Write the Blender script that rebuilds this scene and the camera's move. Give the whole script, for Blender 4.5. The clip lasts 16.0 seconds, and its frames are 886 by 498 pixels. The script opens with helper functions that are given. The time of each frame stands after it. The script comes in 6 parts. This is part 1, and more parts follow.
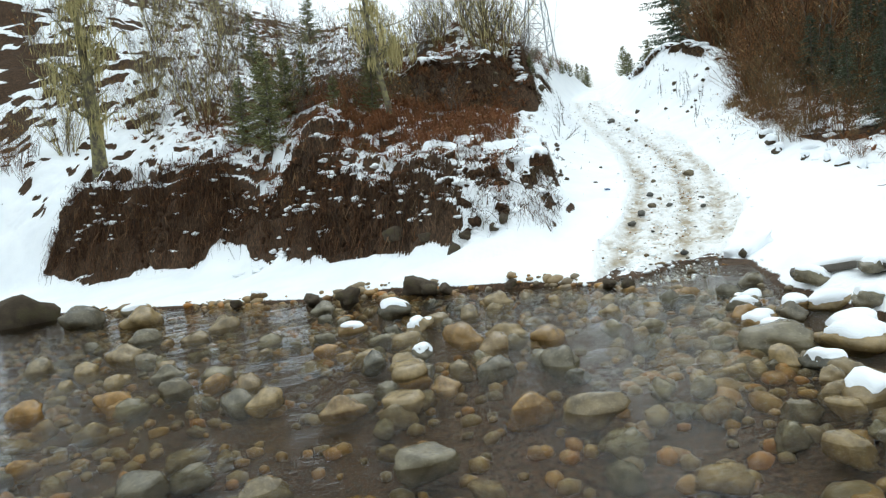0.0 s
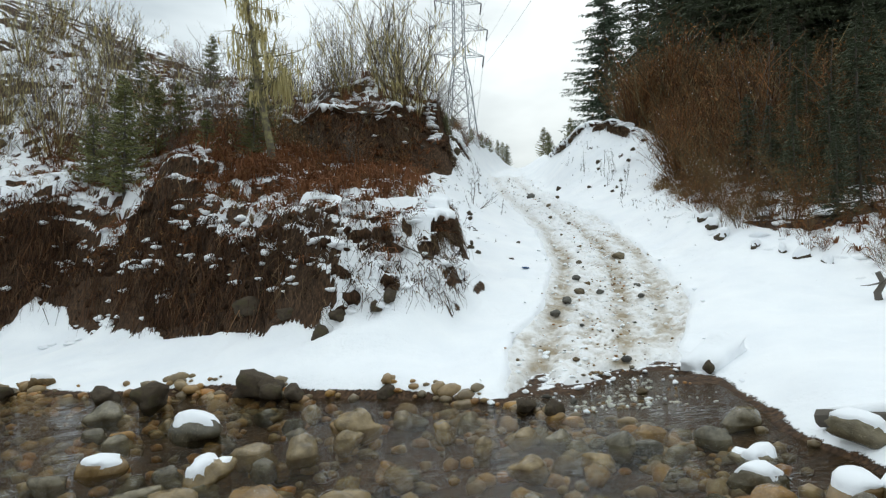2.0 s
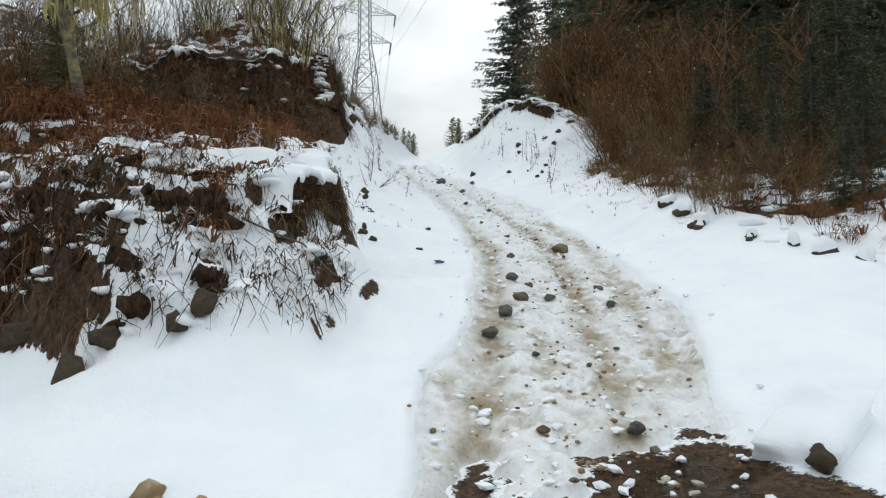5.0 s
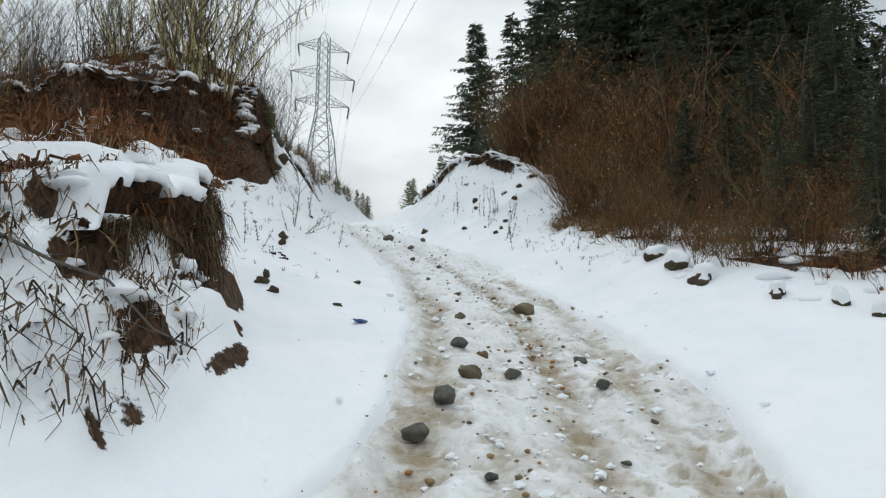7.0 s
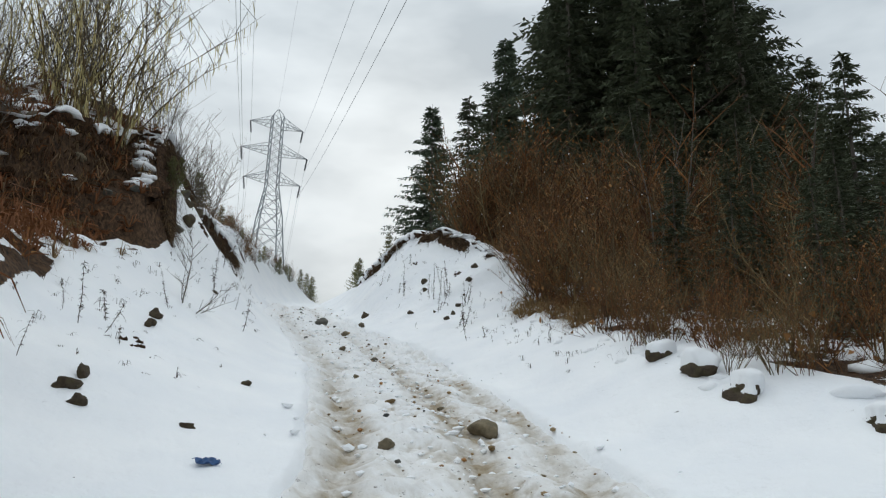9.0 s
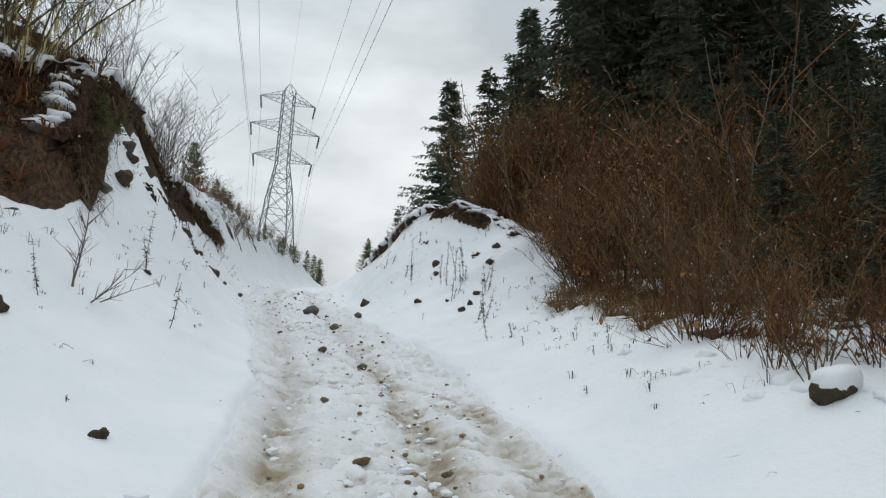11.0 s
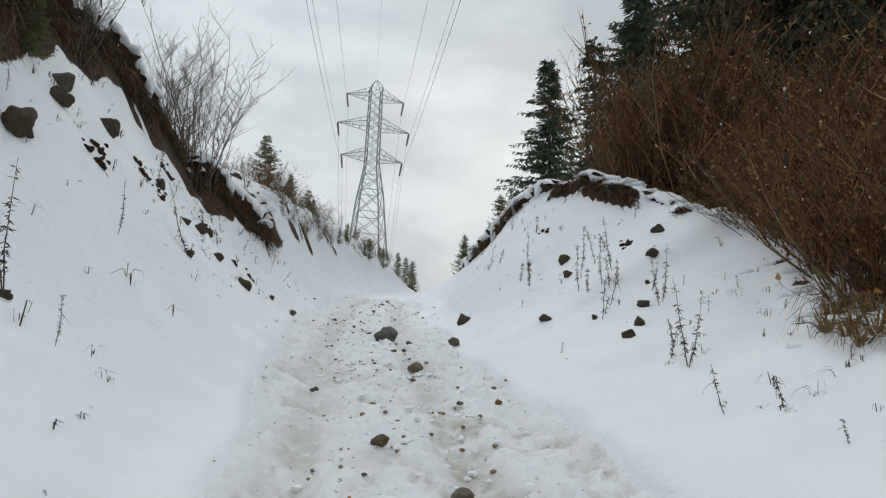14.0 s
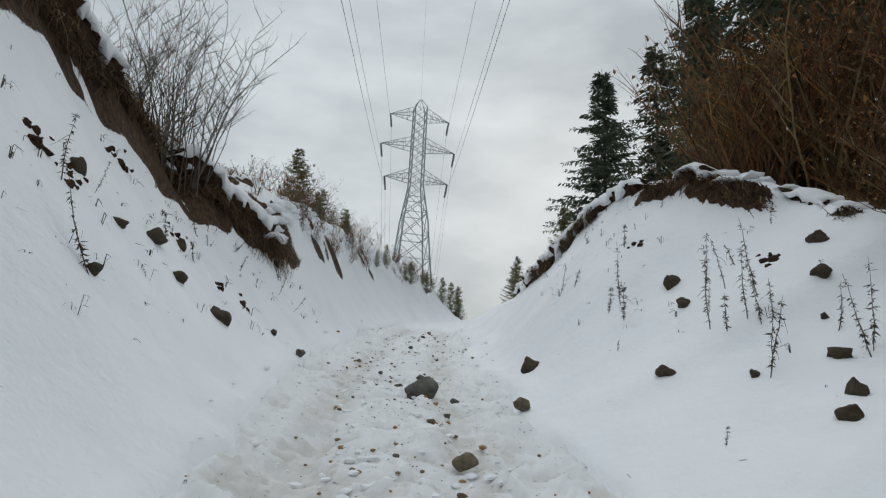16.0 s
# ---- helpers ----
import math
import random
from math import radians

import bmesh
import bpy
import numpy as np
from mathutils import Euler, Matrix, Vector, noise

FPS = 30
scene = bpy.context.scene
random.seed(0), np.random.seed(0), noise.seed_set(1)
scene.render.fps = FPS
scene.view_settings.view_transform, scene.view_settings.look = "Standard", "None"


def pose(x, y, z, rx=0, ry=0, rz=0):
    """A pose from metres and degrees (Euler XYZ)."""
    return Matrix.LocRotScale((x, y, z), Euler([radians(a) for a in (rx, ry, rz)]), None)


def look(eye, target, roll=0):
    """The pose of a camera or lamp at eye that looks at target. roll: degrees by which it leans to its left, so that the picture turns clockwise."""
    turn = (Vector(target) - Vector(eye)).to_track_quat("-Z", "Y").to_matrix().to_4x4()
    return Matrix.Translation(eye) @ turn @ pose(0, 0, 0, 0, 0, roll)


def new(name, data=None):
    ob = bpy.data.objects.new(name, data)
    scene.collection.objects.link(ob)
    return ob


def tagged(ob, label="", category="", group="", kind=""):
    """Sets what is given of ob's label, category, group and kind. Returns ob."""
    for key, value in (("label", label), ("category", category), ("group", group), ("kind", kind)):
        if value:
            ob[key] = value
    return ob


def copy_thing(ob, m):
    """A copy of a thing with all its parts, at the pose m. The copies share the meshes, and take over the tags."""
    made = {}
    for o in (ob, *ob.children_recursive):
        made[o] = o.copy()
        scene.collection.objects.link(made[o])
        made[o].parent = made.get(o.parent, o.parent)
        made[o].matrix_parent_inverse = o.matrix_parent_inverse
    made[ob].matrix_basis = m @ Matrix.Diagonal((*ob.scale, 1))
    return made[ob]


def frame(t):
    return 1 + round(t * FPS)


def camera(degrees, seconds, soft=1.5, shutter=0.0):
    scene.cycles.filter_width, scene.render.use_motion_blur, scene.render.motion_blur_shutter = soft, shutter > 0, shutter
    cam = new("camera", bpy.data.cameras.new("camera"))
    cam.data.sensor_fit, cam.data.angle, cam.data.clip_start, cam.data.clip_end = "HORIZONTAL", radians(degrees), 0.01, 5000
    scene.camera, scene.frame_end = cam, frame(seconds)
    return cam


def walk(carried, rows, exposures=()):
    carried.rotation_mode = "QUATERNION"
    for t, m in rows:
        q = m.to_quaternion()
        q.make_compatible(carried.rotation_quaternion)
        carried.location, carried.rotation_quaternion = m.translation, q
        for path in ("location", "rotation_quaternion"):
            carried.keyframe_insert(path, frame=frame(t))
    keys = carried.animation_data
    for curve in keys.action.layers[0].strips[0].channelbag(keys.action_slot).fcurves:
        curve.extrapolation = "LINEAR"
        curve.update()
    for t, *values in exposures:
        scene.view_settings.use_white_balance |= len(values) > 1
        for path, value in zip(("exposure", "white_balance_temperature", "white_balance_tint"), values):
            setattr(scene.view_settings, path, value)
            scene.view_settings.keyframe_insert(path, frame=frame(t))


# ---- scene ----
cam = camera(66.0, 16.0, 1.2)
PATH = [
    (0, (-0.445, -2.804, 2.142), (-0.447, -0.809, 1.996), -5.3),
    (0.5, (-0.479, -1.413, 2.106), (-0.423, 0.583, 2.004), -2.6),
    (1, (-0.002, -0.019, 2.04), (0.126, 1.977, 2.012), -1.1),
    (1.5, (0.074, 0.642, 2.06), (0.273, 2.629, 2.16), 0.1),
    (2, (0.597, 1.967, 2.019), (0.853, 3.949, 2.072), -1.3),
    (2.5, (0.439, 2.842, 2.074), (0.764, 4.814, 2.163), 1.0),
    (3, (0.876, 3.734, 2.015), (1.257, 5.697, 2.07), 2.4),
    (3.5, (1.213, 4.513, 2.113), (1.648, 6.463, 2.198), -0.0),
    (4, (1.499, 5.786, 1.975), (1.974, 7.728, 2.042), -0.9),
    (4.2, (1.623, 6.262, 1.967), (2.116, 8.2, 2.015), -1.0),
    (6.3, (2.701, 10.194, 1.675), (3.319, 12.095, 1.748), 2.0),
    (6.5, (2.986, 10.543, 1.69), (3.609, 12.439, 1.824), 2.3),
    (7, (3.388, 11.402, 1.722), (4.03, 13.279, 1.977), 0.4),
    (7.5, (3.793, 12.486, 1.763), (4.462, 14.321, 2.195), 2.8),
    (8, (4.316, 13.511, 1.953), (5.026, 15.321, 2.421), 2.4),
    (8.5, (4.64, 14.279, 2.125), (5.379, 16.071, 2.615), 2.3),
    (9, (4.969, 14.965, 2.276), (5.719, 16.749, 2.781), 1.3),
    (9.2, (5.095, 15.258, 2.289), (5.837, 17.044, 2.797), 1.7),
    (11.5, (7.116, 20.178, 3.41), (7.807, 21.999, 3.866), 2.9),
    (12, (7.437, 21.272, 3.635), (8.092, 23.102, 4.109), 3.8),
    (12.5, (7.867, 22.333, 3.868), (8.464, 24.185, 4.331), 2.9),
    (13, (8.087, 23.455, 4.085), (8.63, 25.324, 4.545), 1.6),
    (13.5, (8.411, 24.55, 4.279), (8.909, 26.435, 4.726), 2.4),
    (14, (8.51, 25.685, 4.503), (8.951, 27.583, 4.956), 2.0),
    (14.5, (8.696, 26.76, 4.705), (9.091, 28.669, 5.152), 2.9),
    (15, (8.92, 27.783, 4.933), (9.278, 29.69, 5.421), 2.6),
    (15.5, (9.051, 28.847, 5.127), (9.388, 30.752, 5.638), 3.7),
    (16, (9.257, 29.828, 5.344), (9.561, 31.735, 5.865), 2.9),
]
EXPOSURES = [(0, 0.46, 6250, 3), (1.5, 0.14, 6350, 4.5), (4, 0.0, 6400, 7), (6.5, -0.12, 6400, 8), (9, -0.24, 6400, 8), (12.5, -0.3, 6400, 8), (14, -0.36, 6450, 8.5), (16, -0.52, 6450, 8.5)]
walk(cam, [(t, look(eye, target, roll)) for t, eye, target, roll in PATH], EXPOSURES)

# ---- world and sun: an overcast winter day ----
world = bpy.data.worlds.new("overcast_sky")
scene.world = world
world.use_nodes = True
wn, wl = world.node_tree.nodes, world.node_tree.links
wn.clear()
w_out, w_bg = wn.new("ShaderNodeOutputWorld"), wn.new("ShaderNodeBackground")
w_sky = wn.new("ShaderNodeTexSky")
w_sky.sky_type, w_sky.sun_disc = "NISHITA", False
w_sky.sun_elevation, w_sky.sun_rotation = radians(24), radians(20)
w_tc, w_map = wn.new("ShaderNodeTexCoord"), wn.new("ShaderNodeMapping")
w_map.inputs["Scale"].default_value = (1.0, 1.0, 2.6)
w_noise, w_ramp = wn.new("ShaderNodeTexNoise"), wn.new("ShaderNodeValToRGB")
w_noise.inputs["Scale"].default_value, w_noise.inputs["Detail"].default_value = 2.3, 5.0
w_noise.inputs["Roughness"].default_value = 0.5
w_ramp.color_ramp.elements[0].position, w_ramp.color_ramp.elements[0].color = 0.36, (4.7, 5.2, 5.6, 1)
w_ramp.color_ramp.elements[1].position, w_ramp.color_ramp.elements[1].color = 0.64, (8.7, 9.2, 9.5, 1)
w_mix = wn.new("ShaderNodeMix")
w_mix.data_type = "RGBA"
w_mix.inputs[0].default_value = 0.93
w_bg.inputs["Strength"].default_value = 0.1
w_sep, w_up, w_mul = wn.new("ShaderNodeSeparateXYZ"), wn.new("ShaderNodeMapRange"), wn.new("ShaderNodeMix")
w_up.inputs["To Min"].default_value, w_up.inputs["To Max"].default_value = 0.80, 1.75
w_mul.data_type, w_mul.blend_type = "RGBA", "MULTIPLY"
w_mul.inputs[0].default_value = 1.0
wl.new(w_tc.outputs["Generated"], w_sep.inputs[0])
wl.new(w_sep.outputs["Z"], w_up.inputs["Value"])
wl.new(w_ramp.outputs["Color"], w_mul.inputs[6])
wl.new(w_up.outputs["Result"], w_mul.inputs[7])
wl.new(w_tc.outputs["Generated"], w_map.inputs["Vector"])
wl.new(w_map.outputs["Vector"], w_noise.inputs["Vector"])
wl.new(w_noise.outputs["Fac"], w_ramp.inputs["Fac"])
wl.new(w_sky.outputs["Color"], w_mix.inputs[6])
wl.new(w_mul.outputs[2], w_mix.inputs[7])
wl.new(w_mix.outputs[2], w_bg.inputs["Color"])
wl.new(w_bg.outputs["Background"], w_out.inputs["Surface"])

sun = new("sun", bpy.data.lights.new("sun", "SUN"))
sun.data.energy, sun.data.angle, sun.data.color = 0.35, radians(25), (1.0, 0.97, 0.93)
sun.matrix_world = look((10, 60, 60), (0, 0, 0))


# ---- materials ----
class Nodes:
    """A small builder of node materials."""

    def __init__(self, name):
        self.mat = bpy.data.materials.new(name)
        self.mat.use_nodes = True
        self.t = self.mat.node_tree
        self.bsdf = self.t.nodes["Principled BSDF"]
        self.coord = self.t.nodes.new("ShaderNodeTexCoord")

    def add(self, kind, **values):
        n = self.t.nodes.new(kind)
        for key, v in values.items():
            n.inputs[key.replace("_", " ")].default_value = v
        return n

    def link(self, a, b):
        self.t.links.new(a, b)

    def noise(self, scale, detail=4.0, rough=0.55, stretch=None):
        n = self.add("ShaderNodeTexNoise", Scale=scale, Detail=detail, Roughness=rough)
        if stretch:
            m = self.add("ShaderNodeMapping", Scale=stretch)
            self.link(self.coord.outputs["Object"], m.inputs["Vector"])
            self.link(m.outputs["Vector"], n.inputs["Vector"])
        else:
            self.link(self.coord.outputs["Object"], n.inputs["Vector"])
        return n.outputs["Fac"]

    def ramp(self, fac, *stops):
        n = self.t.nodes.new("ShaderNodeValToRGB")
        e = n.color_ramp.elements
        while len(e) < len(stops):
            e.new(0.5)
        for k, (p, c) in enumerate(stops):
            e[k].position = p
            e[k].color = (*c, 1) if isinstance(c, tuple) else (c, c, c, 1)
        self.link(fac, n.inputs["Fac"])
        return n.outputs["Color"]

    def mix(self, fac, a, b, how="MIX"):
        n = self.t.nodes.new("ShaderNodeMix")
        n.data_type, n.blend_type = "RGBA", how
        for v, i in ((fac, 0), (a, 6), (b, 7)):
            if isinstance(v, (int, float)):
                n.inputs[i].default_value = v
            elif isinstance(v, tuple):
                n.inputs[i].default_value = (*v, 1)
            else:
                self.link(v, n.inputs[i])
        return n.outputs[2]

    def math(self, op, a, b=0.0):
        n = self.t.nodes.new("ShaderNodeMath")
        n.operation = op
        for v, i in ((a, 0), (b, 1)):
            if isinstance(v, (int, float)):
                n.inputs[i].default_value = v
            else:
                self.link(v, n.inputs[i])
        return n.outputs[0]

    def attribute(self, name):
        n = self.t.nodes.new("ShaderNodeAttribute")
        n.attribute_name = name
        return n.outputs["Fac"]

    def random(self):
        return self.t.nodes.new("ShaderNodeObjectInfo").outputs["Random"]

    def island(self):
        return self.t.nodes.new("ShaderNodeNewGeometry").outputs["Random Per Island"]

    def bump(self, height, strength, distance=0.02):
        n = self.add("ShaderNodeBump", Strength=strength, Distance=distance)
        self.link(height, n.inputs["Height"])
        self.link(n.outputs["Normal"], self.bsdf.inputs["Normal"])

    def done(self, colour, rough=0.7, metal=0.0, spec=0.5):
        for v, key in ((colour, "Base Color"), (rough, "Roughness"), (metal, "Metallic"), (spec, "Specular IOR Level")):
            if isinstance(v, tuple):
                self.bsdf.inputs[key].default_value = (*v, 1)
            elif isinstance(v, (int, float)):
                self.bsdf.inputs[key].default_value = v
            else:
                self.link(v, self.bsdf.inputs[key])
        return self.mat


def m_snow():
    n = Nodes("snow")
    big, fine = n.noise(1.3, 5), n.noise(38, 3)
    n.bump(n.math("ADD", big, n.math("MULTIPLY", fine, 0.25)), 0.35, 0.08)
    return n.done(n.ramp(n.noise(0.7, 3), (0.3, (0.84, 0.86, 0.89)), (0.7, (0.91, 0.92, 0.93))), 0.75, spec=0.25)


def m_ground():
    """Snow over soil; the attribute 'bare' says how bare a spot is, 'track' how driven-over it is."""
    n = Nodes("ground")
    bare, track, dirt = n.attribute("bare"), n.attribute("track"), n.attribute("dirt")
    patch = n.noise(5, 6, 0.66)
    clump = n.noise(21, 5, 0.65)
    fac = n.math("ADD", bare, n.math("MULTIPLY", n.math("SUBTRACT", n.math("ADD", n.math("MULTIPLY", patch, 0.35), n.math("MULTIPLY", clump, 0.65)), 0.5), 0.9))
    soil_fac = n.ramp(fac, (0.47, 0.0), (0.53, 1.0))
    soil = n.mix(n.ramp(n.noise(11, 7, 0.7, (1.6, 1.6, 0.35)), (0.36, 0.0), (0.66, 1.0)), (0.010, 0.007, 0.005), (0.125, 0.07, 0.036))
    soil = n.mix(n.ramp(n.noise(3.1, 5), (0.5, 0.0), (0.7, 0.7)), soil, (0.035, 0.02, 0.011))
    snow = n.ramp(n.noise(0.7, 3), (0.3, (0.84, 0.86, 0.89)), (0.7, (0.91, 0.92, 0.93)))
    mud = n.mix(n.ramp(n.noise(4, 7, 0.65), (0.35, 0.0), (0.65, 1.0)), (0.70, 0.67, 0.61), (0.33, 0.27, 0.19))
    snow = n.mix(n.math("MULTIPLY", track, n.ramp(n.noise(2.7, 5), (0.35, 0.2), (0.65, 0.9))), snow, (0.86, 0.86, 0.86))
    tf = n.math("MULTIPLY", dirt, n.ramp(n.noise(3.3, 6, 0.7, (1.6, 0.5, 1)), (0.36, 0.1), (0.60, 0.9)))
    snow = n.mix(tf, snow, mud)
    worn = n.math("MULTIPLY", n.attribute("rut"), n.ramp(n.noise(2.1, 5, 0.65), (0.30, 0.0), (0.60, 1.0)))
    snow = n.mix(worn, snow, n.mix(n.noise(16, 4), (0.44, 0.37, 0.26), (0.25, 0.19, 0.12)))
    grit = n.ramp(n.noise(11, 6, 0.75), (0.62, 0.0), (0.67, 1.0))
    snow = n.mix(n.math("MULTIPLY", grit, n.math("MULTIPLY", track, 0.9)), snow, (0.14, 0.12, 0.10))
    n.bump(n.math("ADD", n.math("ADD", n.math("MULTIPLY", n.noise(3, 6), 0.6), n.math("MULTIPLY", n.noise(9, 4), 0.22)), n.math("ADD", n.math("ADD", n.math("MULTIPLY", n.noise(26, 4), 0.12), n.math("MULTIPLY", n.noise(10, 7, 0.7), n.math("MULTIPLY", track, 0.3))), n.math("MULTIPLY", soil_fac, -0.5))), 0.6, 0.12)
    return n.done(n.mix(soil_fac, snow, soil), n.ramp(soil_fac, (0.0, 0.7), (1.0, 0.9)), spec=0.25)


def m_plain(name, a, b, scale=6, rough=0.85, stretch=None, spec=0.3, own=0.0):
    """Two colours mingled by noise and by a shade of its own for every piece (own: for every thing), with a fine relief."""
    n = Nodes(name)
    c = n.mix(n.noise(scale, 5, 0.6, stretch), a, b)
    c = n.mix(0.35, c, n.mix(n.island(), a, b))
    if own:
        c = n.mix(1.0, c, n.ramp(n.random(), (0.0, 1 - own), (1.0, 1.0)), "MULTIPLY")
    n.bump(n.noise(scale * 5, 4, 0.6, stretch), 0.4, 0.02)
    return n.done(c, rough, spec=spec)


SNOW, GROUND = m_snow(), m_ground()


# ---- the lie of the land ----
def table(*rows):
    """Two curves over y: where an edge runs (x) and how high it lies (z)."""
    a = np.array(rows, float)
    return (lambda y: np.interp(y, a[:, 0], a[:, 1])), (lambda y: np.interp(y, a[:, 0], a[:, 2]))


def curve(*rows):
    a = np.array(rows, float)
    return lambda v: np.interp(v, a[:, 0], a[:, 1])


ROAD_Z = curve((-8, -0.3), (10, 0.0), (12, 0.1), (13.5, 0.27), (15, 0.5), (20.2, 1.66), (25.7, 2.75), (29.8, 3.6), (36, 5.05), (40.8, 6.1), (60, 9.9), (78, 13.3), (90, 14.4), (130, 15))
ROAD_L = curve((9, 2.2), (14.6, 3.3), (18.1, 5.2), (22, 6.5), (29.7, 8.0), (36, 8.6), (44, 8.9), (52, 10.6), (66, 13.7), (80, 18.8), (130, 33))
ROAD_R = curve((9, 5.0), (14, 6.6), (17.9, 8.6), (22, 9.8), (26.5, 10.9), (31, 11.5), (40, 11.9), (44, 12.4), (53, 13.6), (66, 16.4), (80, 21.0), (130, 35))
LFOOT_X, LFOOT_Z = table((9, 1.0, -0.2), (13.5, 2.0, 0.15), (15, 2.3, 0.4), (17.2, 3.0, 0.9), (19, 3.8, 1.5), (21.5, 3.9, 2.0), (23, 3.5, 2.6), (25, 3.1, 3.7), (28, 3.5, 4.9), (31, 4.8, 5.9), (32, 5.1, 6.2), (34, 5.15, 7.9), (36, 5.1, 9.3), (38.5, 5.3, 9.8), (40, 5.7, 9.4), (42, 6.3, 8.9), (44, 7.2, 8.9), (45.5, 7.8, 9.1), (48, 8.5, 9.4), (52, 9.2, 10.2), (60, 10.6, 11.7), (66, 12.5, 12.9), (80, 17.9, 14.5), (130, 31, 15.5))
LTOP_X, LTOP_Z = table((9, 0.0, -0.1), (13.5, 1.0, 0.2), (15, 1.3, 0.45), (17.2, 1.9, 1.8), (18.6, 2.2, 2.6), (19.6, 2.9, 3.2), (21.5, 3.0, 3.7), (23, 2.4, 4.2), (25, 2.0, 4.6), (28, 2.4, 5.3), (31, 4.0, 6.1), (32, 4.6, 7.9), (34, 4.4, 9.5), (36, 4.35, 10.8), (38.5, 4.6, 11.5), (40, 4.9, 11.4), (41.5, 5.1, 11.05), (42.8, 5.5, 10.2), (44, 6.5, 10.2), (45.5, 7.45, 10.0), (48, 7.9, 10.6), (52, 8.4, 12.0), (60, 9.5, 14.1), (66, 10.6, 15.5), (80, 16.0, 16.9), (130, 29, 17.5))
RFOOT_X, RFOOT_Z = table((-8, 5, 0.4), (5, 5, 0.45), (9, 6, 0.5), (12, 7.2, 0.6), (15, 7.8, 0.85), (18, 9.2, 1.45), (21, 10.2, 2.05), (25.7, 11.4, 3.0), (30, 11.8, 3.9), (35, 12.1, 5.05), (40, 12.5, 6.2), (44, 13.0, 7.1), (48, 13.8, 8.0), (53, 14.4, 8.9), (66, 17.0, 11.5), (80, 21.6, 13.9), (130, 36, 15.5))
RTOP_X, RTOP_Z = table((-8, 9, 1.0), (9, 10, 0.85), (15, 11.4, 1.25), (18, 11.9, 2.1), (21, 11.7, 2.8), (25.7, 12.6, 3.95), (30, 14, 5.0), (33, 15.9, 6.0), (35, 17.0, 6.9), (36.5, 17.5, 7.7), (38, 17.7, 8.6), (40, 17.3, 9.75), (41.5, 16.5, 10.68), (43, 15.95, 10.9), (44.5, 15.9, 11.1), (46, 15.85, 11.05), (48, 15.7, 10.65), (51, 15.95, 10.7), (55, 16.35, 10.5), (60, 17.5, 11.5), (66, 19.2, 12.8), (80, 23.2, 15.5), (130, 38, 17.5))
THICKET_X = curve((-8, 10), (12, 11.6), (16, 12.2), (19.6, 11.8), (21.5, 11.7), (23, 12.0), (24.5, 12.4), (26.4, 12.7), (28.2, 13.4), (29.6, 13.8), (32.5, 14.5), (35.1, 15.9), (37.5, 17.0), (41, 18.0), (45, 17.6), (50, 17.5), (66, 19), (130, 35))
BANK_FOOT = curve((-40, 34), (-20, 28.5), (-12, 26), (-9, 25), (-5, 21.3), (-2, 18.6), (0, 16.7), (1.0, 16.2), (2.0, 16.2), (3, 17.2), (4, 18.3))
BANK_A = curve((-5, 0.0), (-3, 0.22), (-1.4, 0.5), (0, 0.9), (0.5, 1.8), (1.6, 2.7), (3, 3.5), (5.4, 4.4), (8, 5.4), (14.1, 6.4), (15.2, 8.1), (15.7, 8.5), (18.8, 10.7), (21, 11.2), (30, 12.6), (45, 14.5), (63, 16), (140, 18))
BANK_B = curve((-5, 0.0), (-3, 0.18), (-1.4, 0.4), (0, 0.75), (0.5, 1.8), (2, 2.9), (3.9, 4.6), (5, 5.6), (8.5, 7.0), (16.5, 9.9), (31, 16.5), (58, 25), (90, 30), (140, 32))
SHORE_Y = curve((-60, 44), (-15, 22.8), (-9.6, 19.4), (-4.7, 16.2), (-1.8, 15), (0, 13.6), (1.7, 12.6), (2.7, 11.6), (3.5, 10.3), (4.4, 9.2), (5.6, 7.2), (7, 5), (60, 5))
BAR_X = curve((-8, 3.1), (2.8, 2.7), (4.8, 2.8), (7.3, 3.5), (8.6, 3.9), (9.3, 4.1), (9.7, 60))


def water_z(x):
    return 0.05 * (np.clip(x, -25, 12) - 3)


def smooth(a, b, v):
    s = np.clip((v - a) / (b - a), 0, 1)
    return s * s * (3 - 2 * s)


def fractal(x, y, scale, octaves=4, seed=0.0):
    """Cheap smooth noise over the plane, about -1 to 1."""
    v, amp, tot = np.zeros_like(x), 1.0, 0.0
    rng = np.random.RandomState(int(seed * 97) + 5)
    for o in range(octaves):
        a = 0.0
        for _ in range(5):
            th, ph = rng.uniform(0, 6.283, 2)
            f = scale * (2.0 ** o) * rng.uniform(0.6, 1.5)
            a = a + np.sin((x * np.cos(th) + y * np.sin(th)) * f + ph)
        v += amp * a / 2.6
        tot += amp
        amp *= 0.55
    return v / tot


